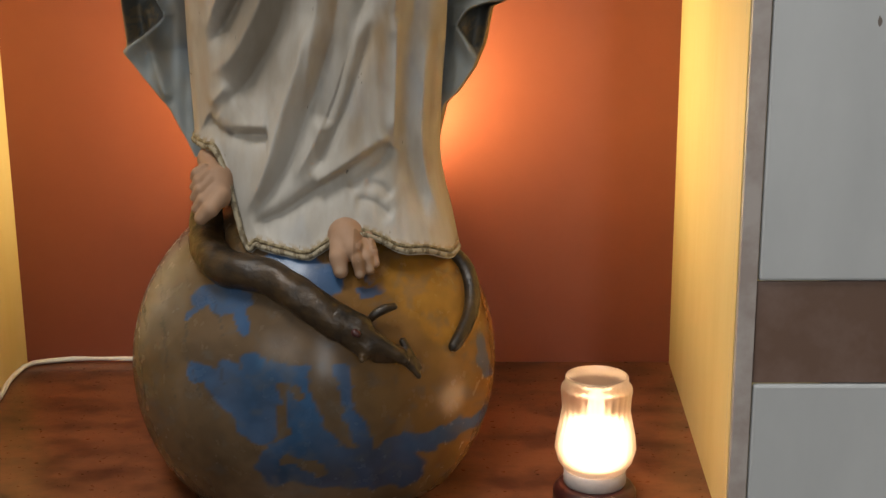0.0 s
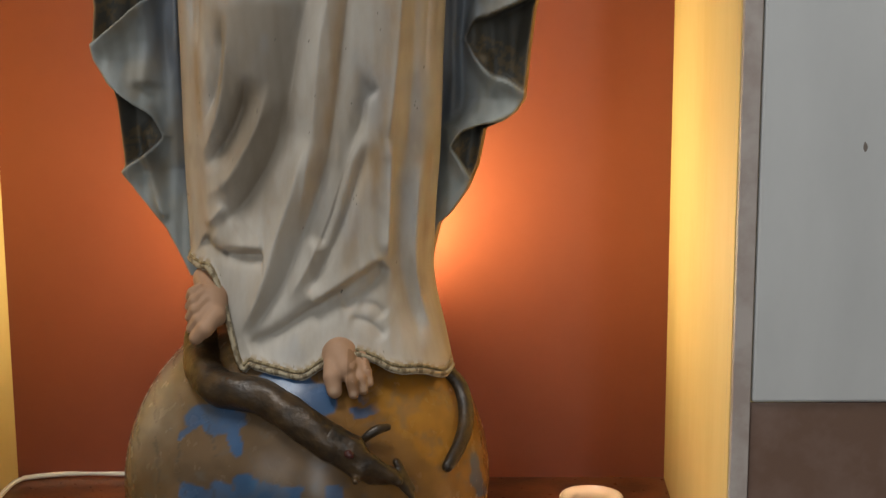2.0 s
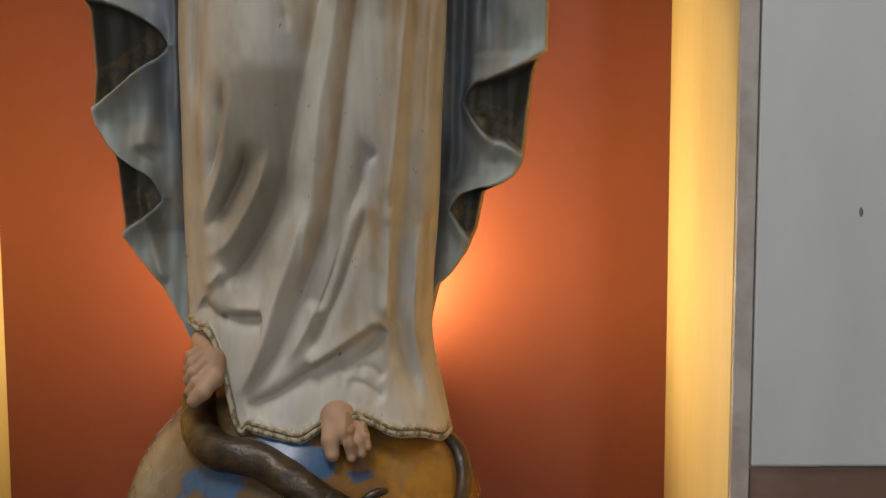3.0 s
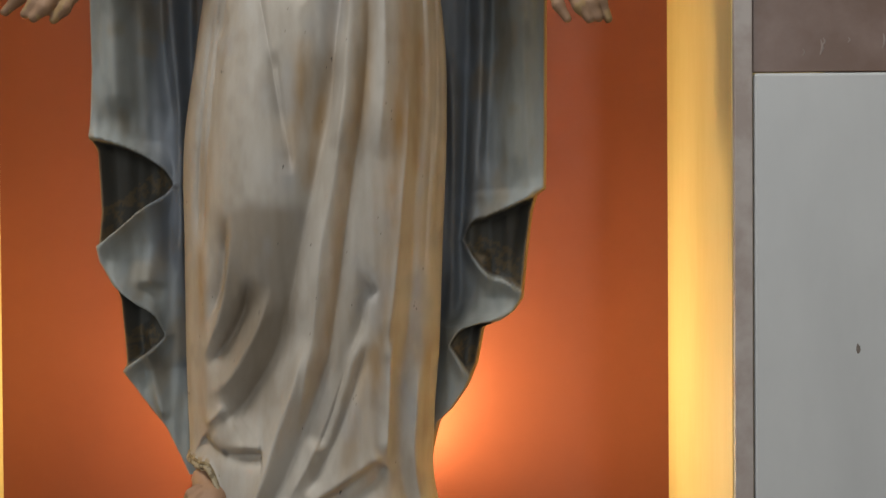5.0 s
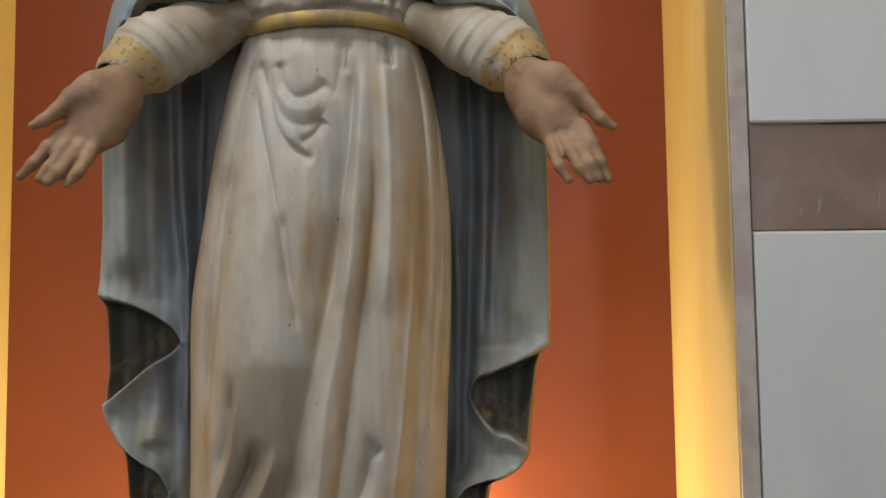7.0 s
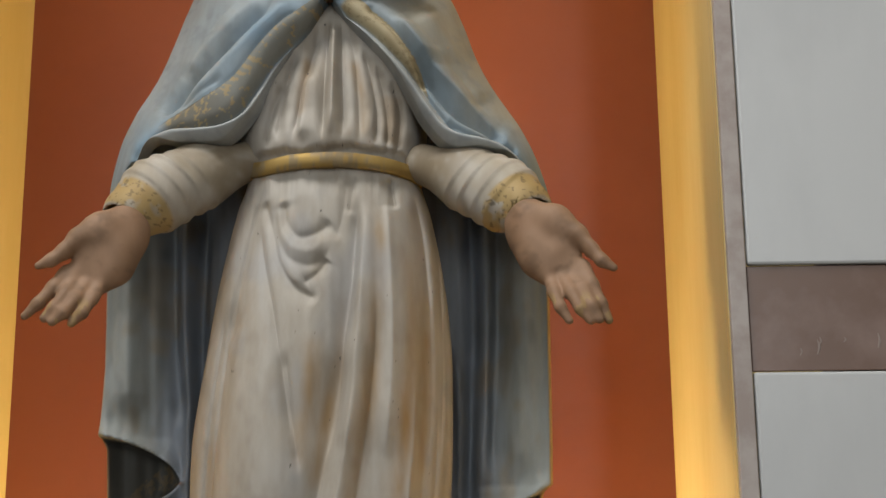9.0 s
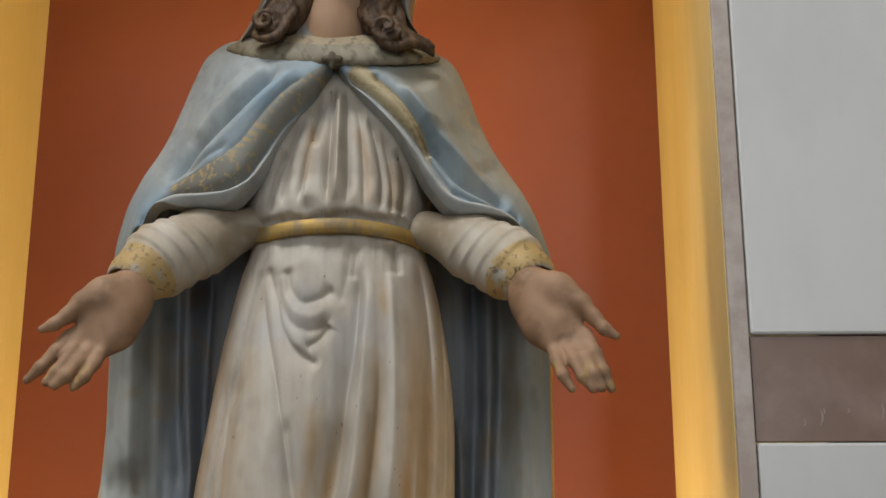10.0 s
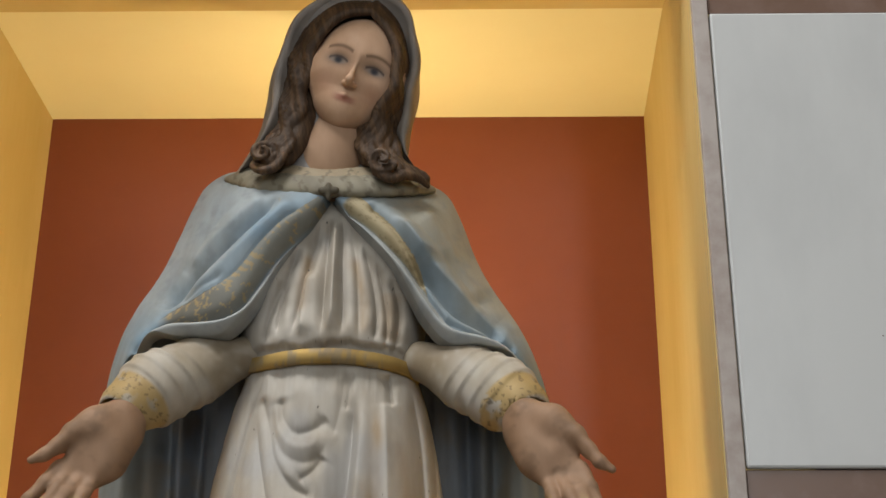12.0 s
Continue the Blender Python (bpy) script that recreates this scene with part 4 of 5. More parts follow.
        fingers += chain([(0.2307, -0.0240, 1.7794, 0.0070), (0.2333, -0.0400, 1.7623, 0.0055), (0.2371, -0.0520, 1.7474, 0.0047), (0.2444, -0.0540, 1.7353, 0.0036)])
        hollow = ([(0.247, -0.052, 1.795)][0], 0.0155)

    def cup(field, gx, gy, gz):
        c, r = hollow
        h = np.sqrt((gx - c[0]) ** 2 + (gy - c[1]) ** 2 + (gz - c[2]) ** 2) - r
        k = 0.012
        q = np.maximum(k - np.abs(field + h), 0) / k
        return np.maximum(field, -h) + q * q * k / 4

    v, f = sculpt([*bones, *fingers], [0.014] * len(bones) + [0.004] * len(fingers), 0.0014, cup)
    x, y, z = v.T
    p = limb_paint(v, (0.32, 0.195, 0.12), (0.22, 0.13, 0.075), 0.8)
    p = blend_paint(p, (0.14, 0.085, 0.05), 0.5 * smoothstep(0.5, 0.8, grain(x, z, 70, 2)))
    p = blend_paint(p, (0.36, 0.25, 0.10), 0.5 * (wobble(x, z, 200, 200, 7) > 0.35) * smoothstep(1.765, 1.755, z))
    gather(v, f, p)


build_arm(-1)
build_arm(1)


# collar
def build_collar():
    inner = np.array([(-0.050, 0.085, 2.132), (-0.022, 0.062, 2.114), (0.018, 0.054, 2.106), (0.056, 0.060, 2.111), (0.085, 0.085, 2.122)])
    outer = np.array([(-0.096, 0.092, 2.120), (-0.047, 0.055, 2.092), (0.021, 0.040, 2.082), (0.084, 0.051, 2.087), (0.126, 0.090, 2.106)])
    for lo, hi, n, tone, dark in ((0.30, 1.0, 7, (0.27, 0.245, 0.18), (0.17, 0.15, 0.115)), (-0.2, 0.25, 5, (0.36, 0.30, 0.205), (0.27, 0.21, 0.14))):
        band = []
        for k in np.linspace(lo, hi, n):
            row = inner + (outer - inner) * k
            row[:, 1] -= 0.004 * math.sin(math.pi * min(max(k, 0), 1))
            band += chain([(q[0], q[1] + 0.003, q[2], 0.0030) for q in spline(row, 18)])
        v, f = sculpt(band, 0.006, 0.002)
        p = limb_paint(v, tone, dark, 0.8)
        gather(v, f, blend_paint(p, (0.12, 0.10, 0.07), 0.6 * (wobble(v[:, 0], v[:, 2], 260, 300, 4) > 0.45)))
    v, f = sculpt([cone((0.014, 0.034, 2.081), (0.028, 0.034, 2.081), 0.004, 0.004), cone((0.021, 0.032, 2.086), (0.021, 0.034, 2.073), 0.003, 0.003)], 0.003, 0.0015)
    gather(v, f, (0.09, 0.075, 0.05))


build_collar()


def build_head():
    tilt = Matrix.Translation((0.041, 0.065, 2.215)) @ Matrix.Rotation(radians(20), 4, "Y") @ Matrix.Rotation(radians(10), 4, "X") @ Matrix.Rotation(radians(6), 4, "Z")
    at = lambda x, y, z: tuple(tilt @ Vector((x, y, z)))
    c = [cone(at(0, 0.004, 0.026), at(0, 0.014, 0.032), 0.0500, 0.0485), cone(at(0, -0.003, 0.004), at(0, -0.009, -0.022), 0.0445, 0.030),
         cone(at(0, -0.014, -0.028), at(0, -0.0235, -0.0375), 0.021, 0.0110), cone(at(-0.027, -0.012, -0.003), at(-0.016, -0.015, -0.023), 0.0240, 0.018), cone(at(0.024, -0.013, -0.003), at(0.014, -0.015, -0.023), 0.0240, 0.018)]
    detail = [cone(at(0, -0.0440, 0.022), at(0, -0.0530, -0.007), 0.0032, 0.0036), cone(at(0, -0.0530, -0.008), at(0, -0.0505, -0.0110), 0.0036, 0.0032), cone(at(-0.0052, -0.0455, -0.0110), at(0.0052, -0.0455, -0.0110), 0.0027, 0.0027),
              cone(at(-0.0110, -0.0365, -0.0245), at(0, -0.0410, -0.0230), 0.0012, 0.0020), cone(at(0.0110, -0.0365, -0.0245), at(0, -0.0410, -0.0230), 0.0012, 0.0020), cone(at(-0.0060, -0.0380, -0.0278), at(0.0060, -0.0380, -0.0278), 0.0020, 0.0020)]
    for ex in (-0.020, 0.020):
        detail += [cone(at(ex - 0.010, -0.0385, 0.0115), at(ex, -0.0425, 0.0165), 0.0014, 0.0020), cone(at(ex, -0.0425, 0.0165), at(ex + 0.010, -0.0385, 0.0115), 0.0020, 0.0014), cone(at(ex - 0.008, -0.0385, 0.0075), at(ex + 0.008, -0.0385, 0.0075), 0.0016, 0.0016)]
    inv = tilt.inverted()

    def carve(field, gx, gy, gz):
        q = np.stack([gx, gy, gz], -1) @ np.array(inv.to_3x3()).T + np.array(inv.translation)
        for ex in (-0.020, 0.020):
            r = np.sqrt(((q[..., 0] - ex) / 1.5) ** 2 + (q[..., 1] + 0.050) ** 2 + (q[..., 2] - 0.012) ** 2)
            field = field + 0.0080 * np.exp(-((r / 0.0100) ** 2))
            ball = np.sqrt((q[..., 0] - ex) ** 2 + (q[..., 1] + 0.030) ** 2 + ((q[..., 2] - 0.011) * 1.25) ** 2) - 0.0105
            field = np.minimum(field, ball)
        return field

    v, f = sculpt(c + detail, [0.016] * len(c) + [0.006, 0.004, 0.005] + [0.0025] * (len(detail) - 3), 0.0012, carve)
    q = np.concatenate([v, np.ones((len(v), 1))], 1) @ np.array(inv).T
    x, y, z = q[:, 0], q[:, 1], q[:, 2]
    p = limb_paint(v, (0.57, 0.37, 0.245), (0.50, 0.31, 0.195), 0.5)
    front = y < -0.02
    for ex in (-0.020, 0.020):
        cheek = np.exp(-(((x - ex * 1.35) / 0.014) ** 2) - ((z + 0.014) / 0.012) ** 2)
        p = blend_paint(p, (0.40, 0.19, 0.115), 0.45 * cheek * front)
        # brown round the eye, with the shade of its socket painted in
        socket = np.exp(-(((x - ex) / 0.0130) ** 2) - ((z - 0.0130) / 0.0070) ** 2)
        p = blend_paint(p, (0.17, 0.105, 0.07), 0.85 * np.clip(1.3 * socket, 0, 1) * front)
        white = np.exp(-((((x - ex) / 0.0105) ** 2 + ((z - 0.0112) / 0.0042) ** 2) ** 2))
        p = blend_paint(p, (0.30, 0.26, 0.23), 0.8 * white * front)
        iris = np.exp(-((((x - ex) / 0.0046) ** 2 + ((z - 0.0115) / 0.0040) ** 2) ** 2))
        p = blend_paint(p, (0.03, 0.03, 0.04), 1.0 * iris * front)
        lash = np.exp(-(((z - (0.0150 - 30 * (x - ex) ** 2)) / 0.0015) ** 2)) * (np.abs(x - ex) < 0.0105)
        p = blend_paint(p, (0.05, 0.03, 0.025), 0.9 * lash * front)
        arch = z - (0.0265 - 18 * (x - ex * 1.05) ** 2)
        p = blend_paint(p, (0.15, 0.085, 0.05), 0.85 * np.exp(-((arch / 0.0022) ** 2)) * (np.abs(x - ex * 1.05) < 0.014) * front)
    p = blend_paint(p, (0.30, 0.10, 0.07), 0.8 * np.exp(-((x / 0.0115) ** 4) - ((z + 0.0262 - 4 * x * x) / 0.0038) ** 4) * front)
    gather(v, f, p)
    # neck
    v, f = sculpt(chain([(0.032, 0.085, 2.19, 0.034), (0.018, 0.088, 2.14, 0.033), (0.016, 0.095, 2.10, 0.034)]), 0.02, 0.0025)
    gather(v, f, limb_paint(v, (0.44, 0.28, 0.18), (0.38, 0.23, 0.14), 0.6))
    # hair: parted, falling in waved strands that curl on the shoulders
    locks = []
    inner_l = [(0.060, 0.028, 2.286), (0.032, 0.024, 2.280), (0.008, 0.030, 2.261), (-0.004, 0.038, 2.235), (-0.009, 0.044, 2.207), (-0.014, 0.050, 2.183), (-0.020, 0.052, 2.158), (-0.025, 0.046, 2.134), (-0.035, 0.040, 2.115)]
    outer_l = [(0.054, 0.060, 2.315), (0.021, 0.058, 2.310), (-0.004, 0.060, 2.289), (-0.021, 0.062, 2.256), (-0.029, 0.064, 2.224), (-0.034, 0.066, 2.195), (-0.038, 0.066, 2.168), (-0.047, 0.056, 2.142), (-0.058, 0.048, 2.121)]
    inner_r = [(0.062, 0.028, 2.284), (0.081, 0.022, 2.256), (0.089, 0.024, 2.232), (0.086, 0.030, 2.204), (0.076, 0.040, 2.183), (0.063, 0.050, 2.166), (0.052, 0.056, 2.148), (0.061, 0.044, 2.118), (0.082, 0.040, 2.103)]
    outer_r = [(0.064, 0.060, 2.315), (0.083, 0.060, 2.288), (0.093, 0.062, 2.254), (0.092, 0.064, 2.217), (0.087, 0.066, 2.188), (0.084, 0.066, 2.161), (0.084, 0.062, 2.141), (0.096, 0.056, 2.122), (0.116, 0.060, 2.104)]
    count = 9
    # hair gathered behind the neck
    locks += chain([(-0.0086, 0.0700, 2.2071, 0.0120), (-0.0118, 0.0660, 2.1781, 0.0140), (-0.0185, 0.0620, 2.1497, 0.0140), (-0.0266, 0.0580, 2.1296, 0.0100)])
    locks += chain([(0.0787, 0.0720, 2.2212, 0.0120), (0.0660, 0.0700, 2.1897, 0.0140), (0.0560, 0.0660, 2.1611, 0.0130), (0.0584, 0.0600, 2.1300, 0.0110)])
    for a, b, turn in ((inner_l, outer_l, 1), (inner_r, outer_r, -1)):
        a, b = np.array(a), np.array(b)
        for k in range(count):
            o = k / (count - 1)
            q = spline(a + (b - a) * o, 40)
            u = np.linspace(0, 1, 40)
            wave = 0.0034 * np.sin(u * 30 + 0.5 * k * turn + (0 if turn > 0 else 1)) * smoothstep(0.25, 0.5, u)
            q[:, 0] += wave
            q[:, 1] -= 0.004 * math.sin(math.pi * o) + 0.6 * wave * (-1) ** k
            r = 0.0050 * (0.8 + 0.35 * np.sin(math.pi * np.clip(u * 1.1, 0, 1))) * (1 + 0.12 * math.sin(5 * k))
            locks += chain([(*p, w) for p, w in zip(q, r)])
    for (cx, cy, cz), turn, size in (([(-0.049, 0.040, 2.125)][0], 1, 0.0135), ([(0.074, 0.034, 2.114)][0], -1, 0.0150)):
        for ring in range(2):
            coil = []
            for k in range(17):
                a, r = turn * (0.4 + 0.46 * k), (size - 0.0045 * ring) - 0.0006 * k
                coil.append((cx + r * math.cos(a), cy - 0.0006 * k + 0.002 * ring, cz + 0.9 * r * math.sin(a), 0.0034 - 0.0001 * k))
            locks += chain(coil)
    for k in range(3):
        locks += chain([tuple(q) for q in spline(np.array([(0.0676, 0.0360, 2.1050, 0.0040), (0.0827, 0.0360, 2.0980, 0.0045), (0.0996, 0.0440, 2.1046, 0.0045), (0.1121, 0.0520, 2.1043, 0.0038), (0.1212, 0.0600, 2.0988, 0.0022)]) + np.array((0, 0.003 * k, -0.003 + 0.003 * k, 0)), 16)])
        locks += chain([tuple(q) for q in spline(np.array([(-0.0276, 0.0400, 2.1251, 0.0040), (-0.0360, 0.0380, 2.1115, 0.0045), (-0.0489, 0.0400, 2.1093, 0.0040), (-0.0611, 0.0480, 2.1174, 0.0030)]) + np.array((0, 0.003 * k, -0.003 + 0.003 * k, 0)), 14)])

    def comb(field, gx, gy, gz):
        return field + 0.00035 * np.sin(1500 * gx + 14 * np.sin(gz * 110) + 700 * gy)

    v, f = sculpt(locks, 0.0016, 0.0013, comb)
    gather(v, f, blend_paint(HAIR, (0.115, 0.066, 0.034), smoothstep(0.4, 0.75, grain(v[:, 0] * 2.2 + 0.4 * v[:, 2], v[:, 2] * 0.35, 160, 4))))
    # rolled edge of the veil and the veil over the hair
    rim = [(-0.0767, 0.0760, 2.1250, 0.0060), (-0.0615, 0.0640, 2.1430, 0.0060), (-0.0485, 0.0580, 2.1644, 0.0055), (-0.0422, 0.0540, 2.1922, 0.0055), (-0.0395, 0.0520, 2.2181, 0.0055), (-0.0362, 0.0500, 2.2443, 0.0055), (-0.0298, 0.0480, 2.2693, 0.0055), (-0.0166, 0.0460, 2.2938, 0.0055), (0.0078, 0.0460, 2.3155, 0.0055), (0.0426, 0.0460, 2.3267, 0.0055), (0.0785, 0.0460, 2.3164, 0.0055), (0.0972, 0.0480, 2.2942, 0.0055), (0.1041, 0.0500, 2.2674, 0.0055), (0.1055, 0.0520, 2.2410, 0.0055), (0.1021, 0.0540, 2.2115, 0.0055), (0.0975, 0.0560, 2.1824, 0.0055), (0.0935, 0.0600, 2.1580, 0.0055), (0.0964, 0.0660, 2.1391, 0.0055), (0.1070, 0.0740, 2.1231, 0.0050), (0.1182, 0.0840, 2.1080, 0.0040)]
    rim = spline(rim, 90)
    mid = np.array((0.030, 0.09, 2.19))
    inward = np.stack([mid[0] - rim[:, 0], 0 * rim[:, 0], np.maximum(mid[2] + 0.03 - rim[:, 2], -0.2)], 1)
    inward /= np.linalg.norm(inward, axis=1)[:, None]
    rows = []
    for go, back in ((-0.004, 0.060), (-0.006, 0.030), (-0.006, 0.012), (-0.005, 0.004), (-0.002, 0.0), (0.002, 0.0), (0.0045, 0.004), (0.008, 0.010), (0.016, 0.016), (0.026, 0.020)):
        sway = 0.0012 * np.sin(np.arange(90) * 0.55 + 90 * back)
        rows.append(rim[:, :3] + inward * (go + sway)[:, None] + np.array((0, 1, 0)) * back)
    sheet = np.stack(rows, 1).reshape(-1, 3)
    gather(sheet, grid_faces(90, len(rows)), limb_paint(sheet, (0.34, 0.30, 0.265), (0.24, 0.215, 0.195), 0.9))
    nu, nv = 160, 110
    left = [(2.09, -0.116), (2.112, -0.106), (2.14, -0.086), (2.177, -0.066), (2.211, -0.058), (2.245, -0.053), (2.281, -0.040), (2.31, -0.020), (2.335, 0.006), (2.352, 0.05)]
    right = [(2.09, 0.142), (2.112, 0.124), (2.129, 0.111), (2.162, 0.093), (2.21, 0.096), (2.258, 0.102), (2.294, 0.095), (2.32, 0.083), (2.340, 0.070), (2.352, 0.054)]
    a = np.linspace(0, 2 * np.pi, nu, endpoint=False)[:, None]
    t = np.linspace(0, 1, nv)[None]
    z = 2.09 + 0.262 * np.sin(t * np.pi / 2) ** 0.9
    xl, xr = curve(left, z), curve(right, z)
    yf = curve([(2.09, 0.06), (2.15, 0.064), (2.22, 0.058), (2.28, 0.046), (2.315, 0.048), (2.352, 0.09)], z)
    yb = curve([(2.09, 0.19), (2.2, 0.165), (2.28, 0.15), (2.32, 0.13), (2.352, 0.092)], z)
    x = (xl + xr) / 2 + (xr - xl) / 2 * np.cos(a)
    y = (yf + yb) / 2 + (yb - yf) / 2 * np.sin(a)
    rip = 0.0025 * np.sin(6 * a + 20 * z) * smoothstep(2.33, 2.25, z)
    x, y = x + rip * np.cos(a), y + rip * np.sin(a)
    z = z * np.ones_like(x)
    gather(np.stack([x, y, z], -1).reshape(-1, 3), grid_faces(nu, nv, True), limb_paint(np.stack([x, y, z], -1).reshape(-1, 3), VEIL, (0.20, 0.185, 0.175), 0.8))


build_head()


def build_feet():
    foot = chain([(0.0352, 0.0500, 1.2700, 0.0140), (0.0414, 0.0160, 1.2638, 0.0145), (0.0476, 0.0020, 1.2555, 0.0120)])
    toes = chain([(0.0360, 0.0080, 1.2620, 0.0090), (0.0365, -0.0060, 1.2497, 0.0082), (0.0386, -0.0100, 1.2377, 0.0068)])
    toes += chain([(0.0492, 0.0080, 1.2593, 0.0066), (0.0543, -0.0080, 1.2465, 0.0058), (0.0557, -0.0100, 1.2351, 0.0048)])
    toes += chain([(0.0562, 0.0100, 1.2615, 0.0062), (0.0616, -0.0040, 1.2481, 0.0054), (0.0640, -0.0060, 1.2376, 0.0046)])
    toes += chain([(0.0611, 0.0140, 1.2642, 0.0056), (0.0663, 0.0020, 1.2524, 0.0048), (0.0688, 0.0000, 1.2424, 0.0042)])
    v, f = sculpt(foot + toes, [0.01] * 2 + [0.0018] * len(toes), 0.0011)
    x, y, z = v.T
    p = limb_paint(v, SKIN, (0.30, 0.18, 0.11), 0.6)
    p = blend_paint(p, (0.20, 0.105, 0.05), 0.7 * (grain(x, z, 60, 2) > 0.5) * (x > 0.050))
    for tx, tz in [(0.038, 1.240), (0.056, 1.236), (0.065, 1.240), (0.070, 1.246)]:
        p = blend_paint(p, (0.42, 0.29, 0.20), 0.7 * np.exp(-(((x - tx) / 0.0034) ** 2 + ((z - tz) / 0.0034) ** 2) ** 2))
    gather(v, f, p)
    foot = chain([(-0.0877, 0.0600, 1.3275, 0.0120), (-0.0774, 0.0360, 1.3126, 0.0130), (-0.0733, 0.0220, 1.2996, 0.0110)])
    toes = chain([(-0.0714, 0.0180, 1.3014, 0.0086), (-0.0792, 0.0080, 1.2910, 0.0078), (-0.0878, 0.0080, 1.2827, 0.0064)])
    toes += chain([(-0.0777, 0.0200, 1.3062, 0.0062), (-0.0857, 0.0120, 1.2985, 0.0056), (-0.0932, 0.0140, 1.2898, 0.0046)])
    toes += chain([(-0.0812, 0.0240, 1.3138, 0.0058), (-0.0892, 0.0160, 1.3070, 0.0052), (-0.0951, 0.0180, 1.2994, 0.0043)])
    toes += chain([(-0.0848, 0.0280, 1.3193, 0.0054), (-0.0911, 0.0200, 1.3146, 0.0048), (-0.0960, 0.0220, 1.3085, 0.0040)])
    toes += chain([(-0.0885, 0.0320, 1.3238, 0.0050), (-0.0936, 0.0260, 1.3208, 0.0044), (-0.0968, 0.0280, 1.3163, 0.0037)])
    v, f = sculpt(foot + toes, [0.008] * 2 + [0.0018] * len(toes), 0.0011)
    gather(v, f, limb_paint(v, SKIN, (0.30, 0.18, 0.11), 0.6))


build_feet()
statue = mesh_object("statue", np.concatenate(S_VERTS), S_FACES, M_STATUE, paint=np.concatenate(S_PAINT))
tagged(statue, "painted plaster statue with open arms, pale robe and blue mantle", "statue")

# ---- globe with the snake ----
G, GR = np.array((-0.003, 0.13, 1.113)), 0.183
globe = tagged(new("globe"), "worn painted globe under the statue, blue seas and brown lands", "globe")


def on_globe(x, z, out=0.0):
    r = GR + out
    return np.array((x, G[1] - math.sqrt(max(r * r - (x - G[0]) ** 2 - (z - G[2]) ** 2, 1e-6)), z))


def build_globe():
    nu, nv = 360, 220
    a = np.linspace(0, 2 * np.pi, nu, endpoint=False)[:, None]
    low = math.asin((FLOOR_Z - G[2]) / GR)
    e = np.linspace(low, np.pi / 2 - 0.004, nv)[None]
    x, y, z = GR * np.cos(e) * np.cos(a), GR * np.cos(e) * np.sin(a), GR * np.sin(e) * np.ones_like(a)
    dip = radians(18)
    u, w = x / GR, (z * math.cos(dip) + y * math.sin(dip)) / GR
    near = (-y * math.cos(dip) + z * math.sin(dip)) / GR > -0.1
    u = u + 0.022 * wobble(u, w, 11, 13, 1) + 0.013 * wobble(u + w, u - w, 27, 31, 3)
    w = w + 0.022 * wobble(u, w, 12, 10, 4) + 0.013 * wobble(u - w, u + w, 29, 25, 6)

    def stroke(a, b, c, d, r):
        t = np.clip(((u - a) * (c - a) + (w - b) * (d - b)) / max((c - a) ** 2 + (d - b) ** 2, 1e-9), 0, 1)
        return 1 - np.hypot(u - a - t * (c - a), w - b - t * (d - b)) / r

    def chart(px, pz):
        """Where a spot of the front lies on the tilted map."""
        q = on_globe(px, pz) - G
        return q[0] / GR, (q[2] * math.cos(dip) + q[1] * math.sin(dip)) / GR

    def strokes(level, pairs, radii, sign=1):
        for (a, b), r in zip(pairs, radii):
            r = 0.82 * r
            level = np.maximum(level, stroke(*chart(*a), *chart(*b), r)) if sign > 0 else np.minimum(level, -stroke(*chart(*a), *chart(*b), r))
        return level

    pairs = lambda pts: list(zip(pts[0::2], pts[1::2]))
    sea = np.full(x.shape, -1.0)
    # western and middle seas
    sea = strokes(sea, pairs([(-0.087, 1.210), (-0.052, 1.212), (-0.051, 1.209), (-0.048, 1.191), (-0.103, 1.190), (-0.089, 1.201), (-0.094, 1.146), (-0.042, 1.146), (-0.063, 1.144), (-0.037, 1.116), (-0.037, 1.159), (-0.027, 1.127), (-0.026, 1.155), (0.006, 1.154), (-0.048, 1.112), (-0.032, 1.100)]), (0.075, 0.045, 0.03, 0.05, 0.125, 0.095, 0.055, 0.08))
    sea = strokes(sea, pairs([(0.004, 1.141), (0.015, 1.093), (-0.014, 1.082), (0.022, 1.090), (-0.005, 1.133), (0.002, 1.096), (0.039, 1.158), (0.040, 1.148), (0.042, 1.141), (0.047, 1.115), (0.050, 1.112), (0.059, 1.086)]), (0.075, 0.08, 0.04, 0.042, 0.038, 0.05))
    # southern sea, the far gulf and the seas under the hem
    sea = strokes(sea, pairs([(-0.022, 1.065), (0.035, 1.059), (0.036, 1.065), (0.093, 1.049), (0.081, 1.077), (0.117, 1.073), (0.126, 1.074), (0.151, 1.077), (0.154, 1.076), (0.182, 1.064), (0.162, 1.151), (0.171, 1.116), (-0.018, 1.244), (0.027, 1.227), (0.063, 1.232), (0.082, 1.245), (0.057, 1.220), (0.072, 1.221)]), (0.11, 0.13, 0.055, 0.045, 0.04, 0.035, 0.09, 0.05, 0.03))
    sea = strokes(sea, pairs([(-0.016, 1.124), (-0.012, 1.105), (-0.001, 1.141), (0.004, 1.136), (0.007, 1.066), (0.017, 1.062), (-0.011, 1.072), (0.005, 1.070)]), (0.028, 0.028, 0.034, 0.026), -1)
    sea = smoothstep(-0.08, 0.12, sea) * near
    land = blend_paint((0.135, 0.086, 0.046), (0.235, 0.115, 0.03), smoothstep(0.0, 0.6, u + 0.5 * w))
    # light from the upper left painted in: lands greyed paler on that side
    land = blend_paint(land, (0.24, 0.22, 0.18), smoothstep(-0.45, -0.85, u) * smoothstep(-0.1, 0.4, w))
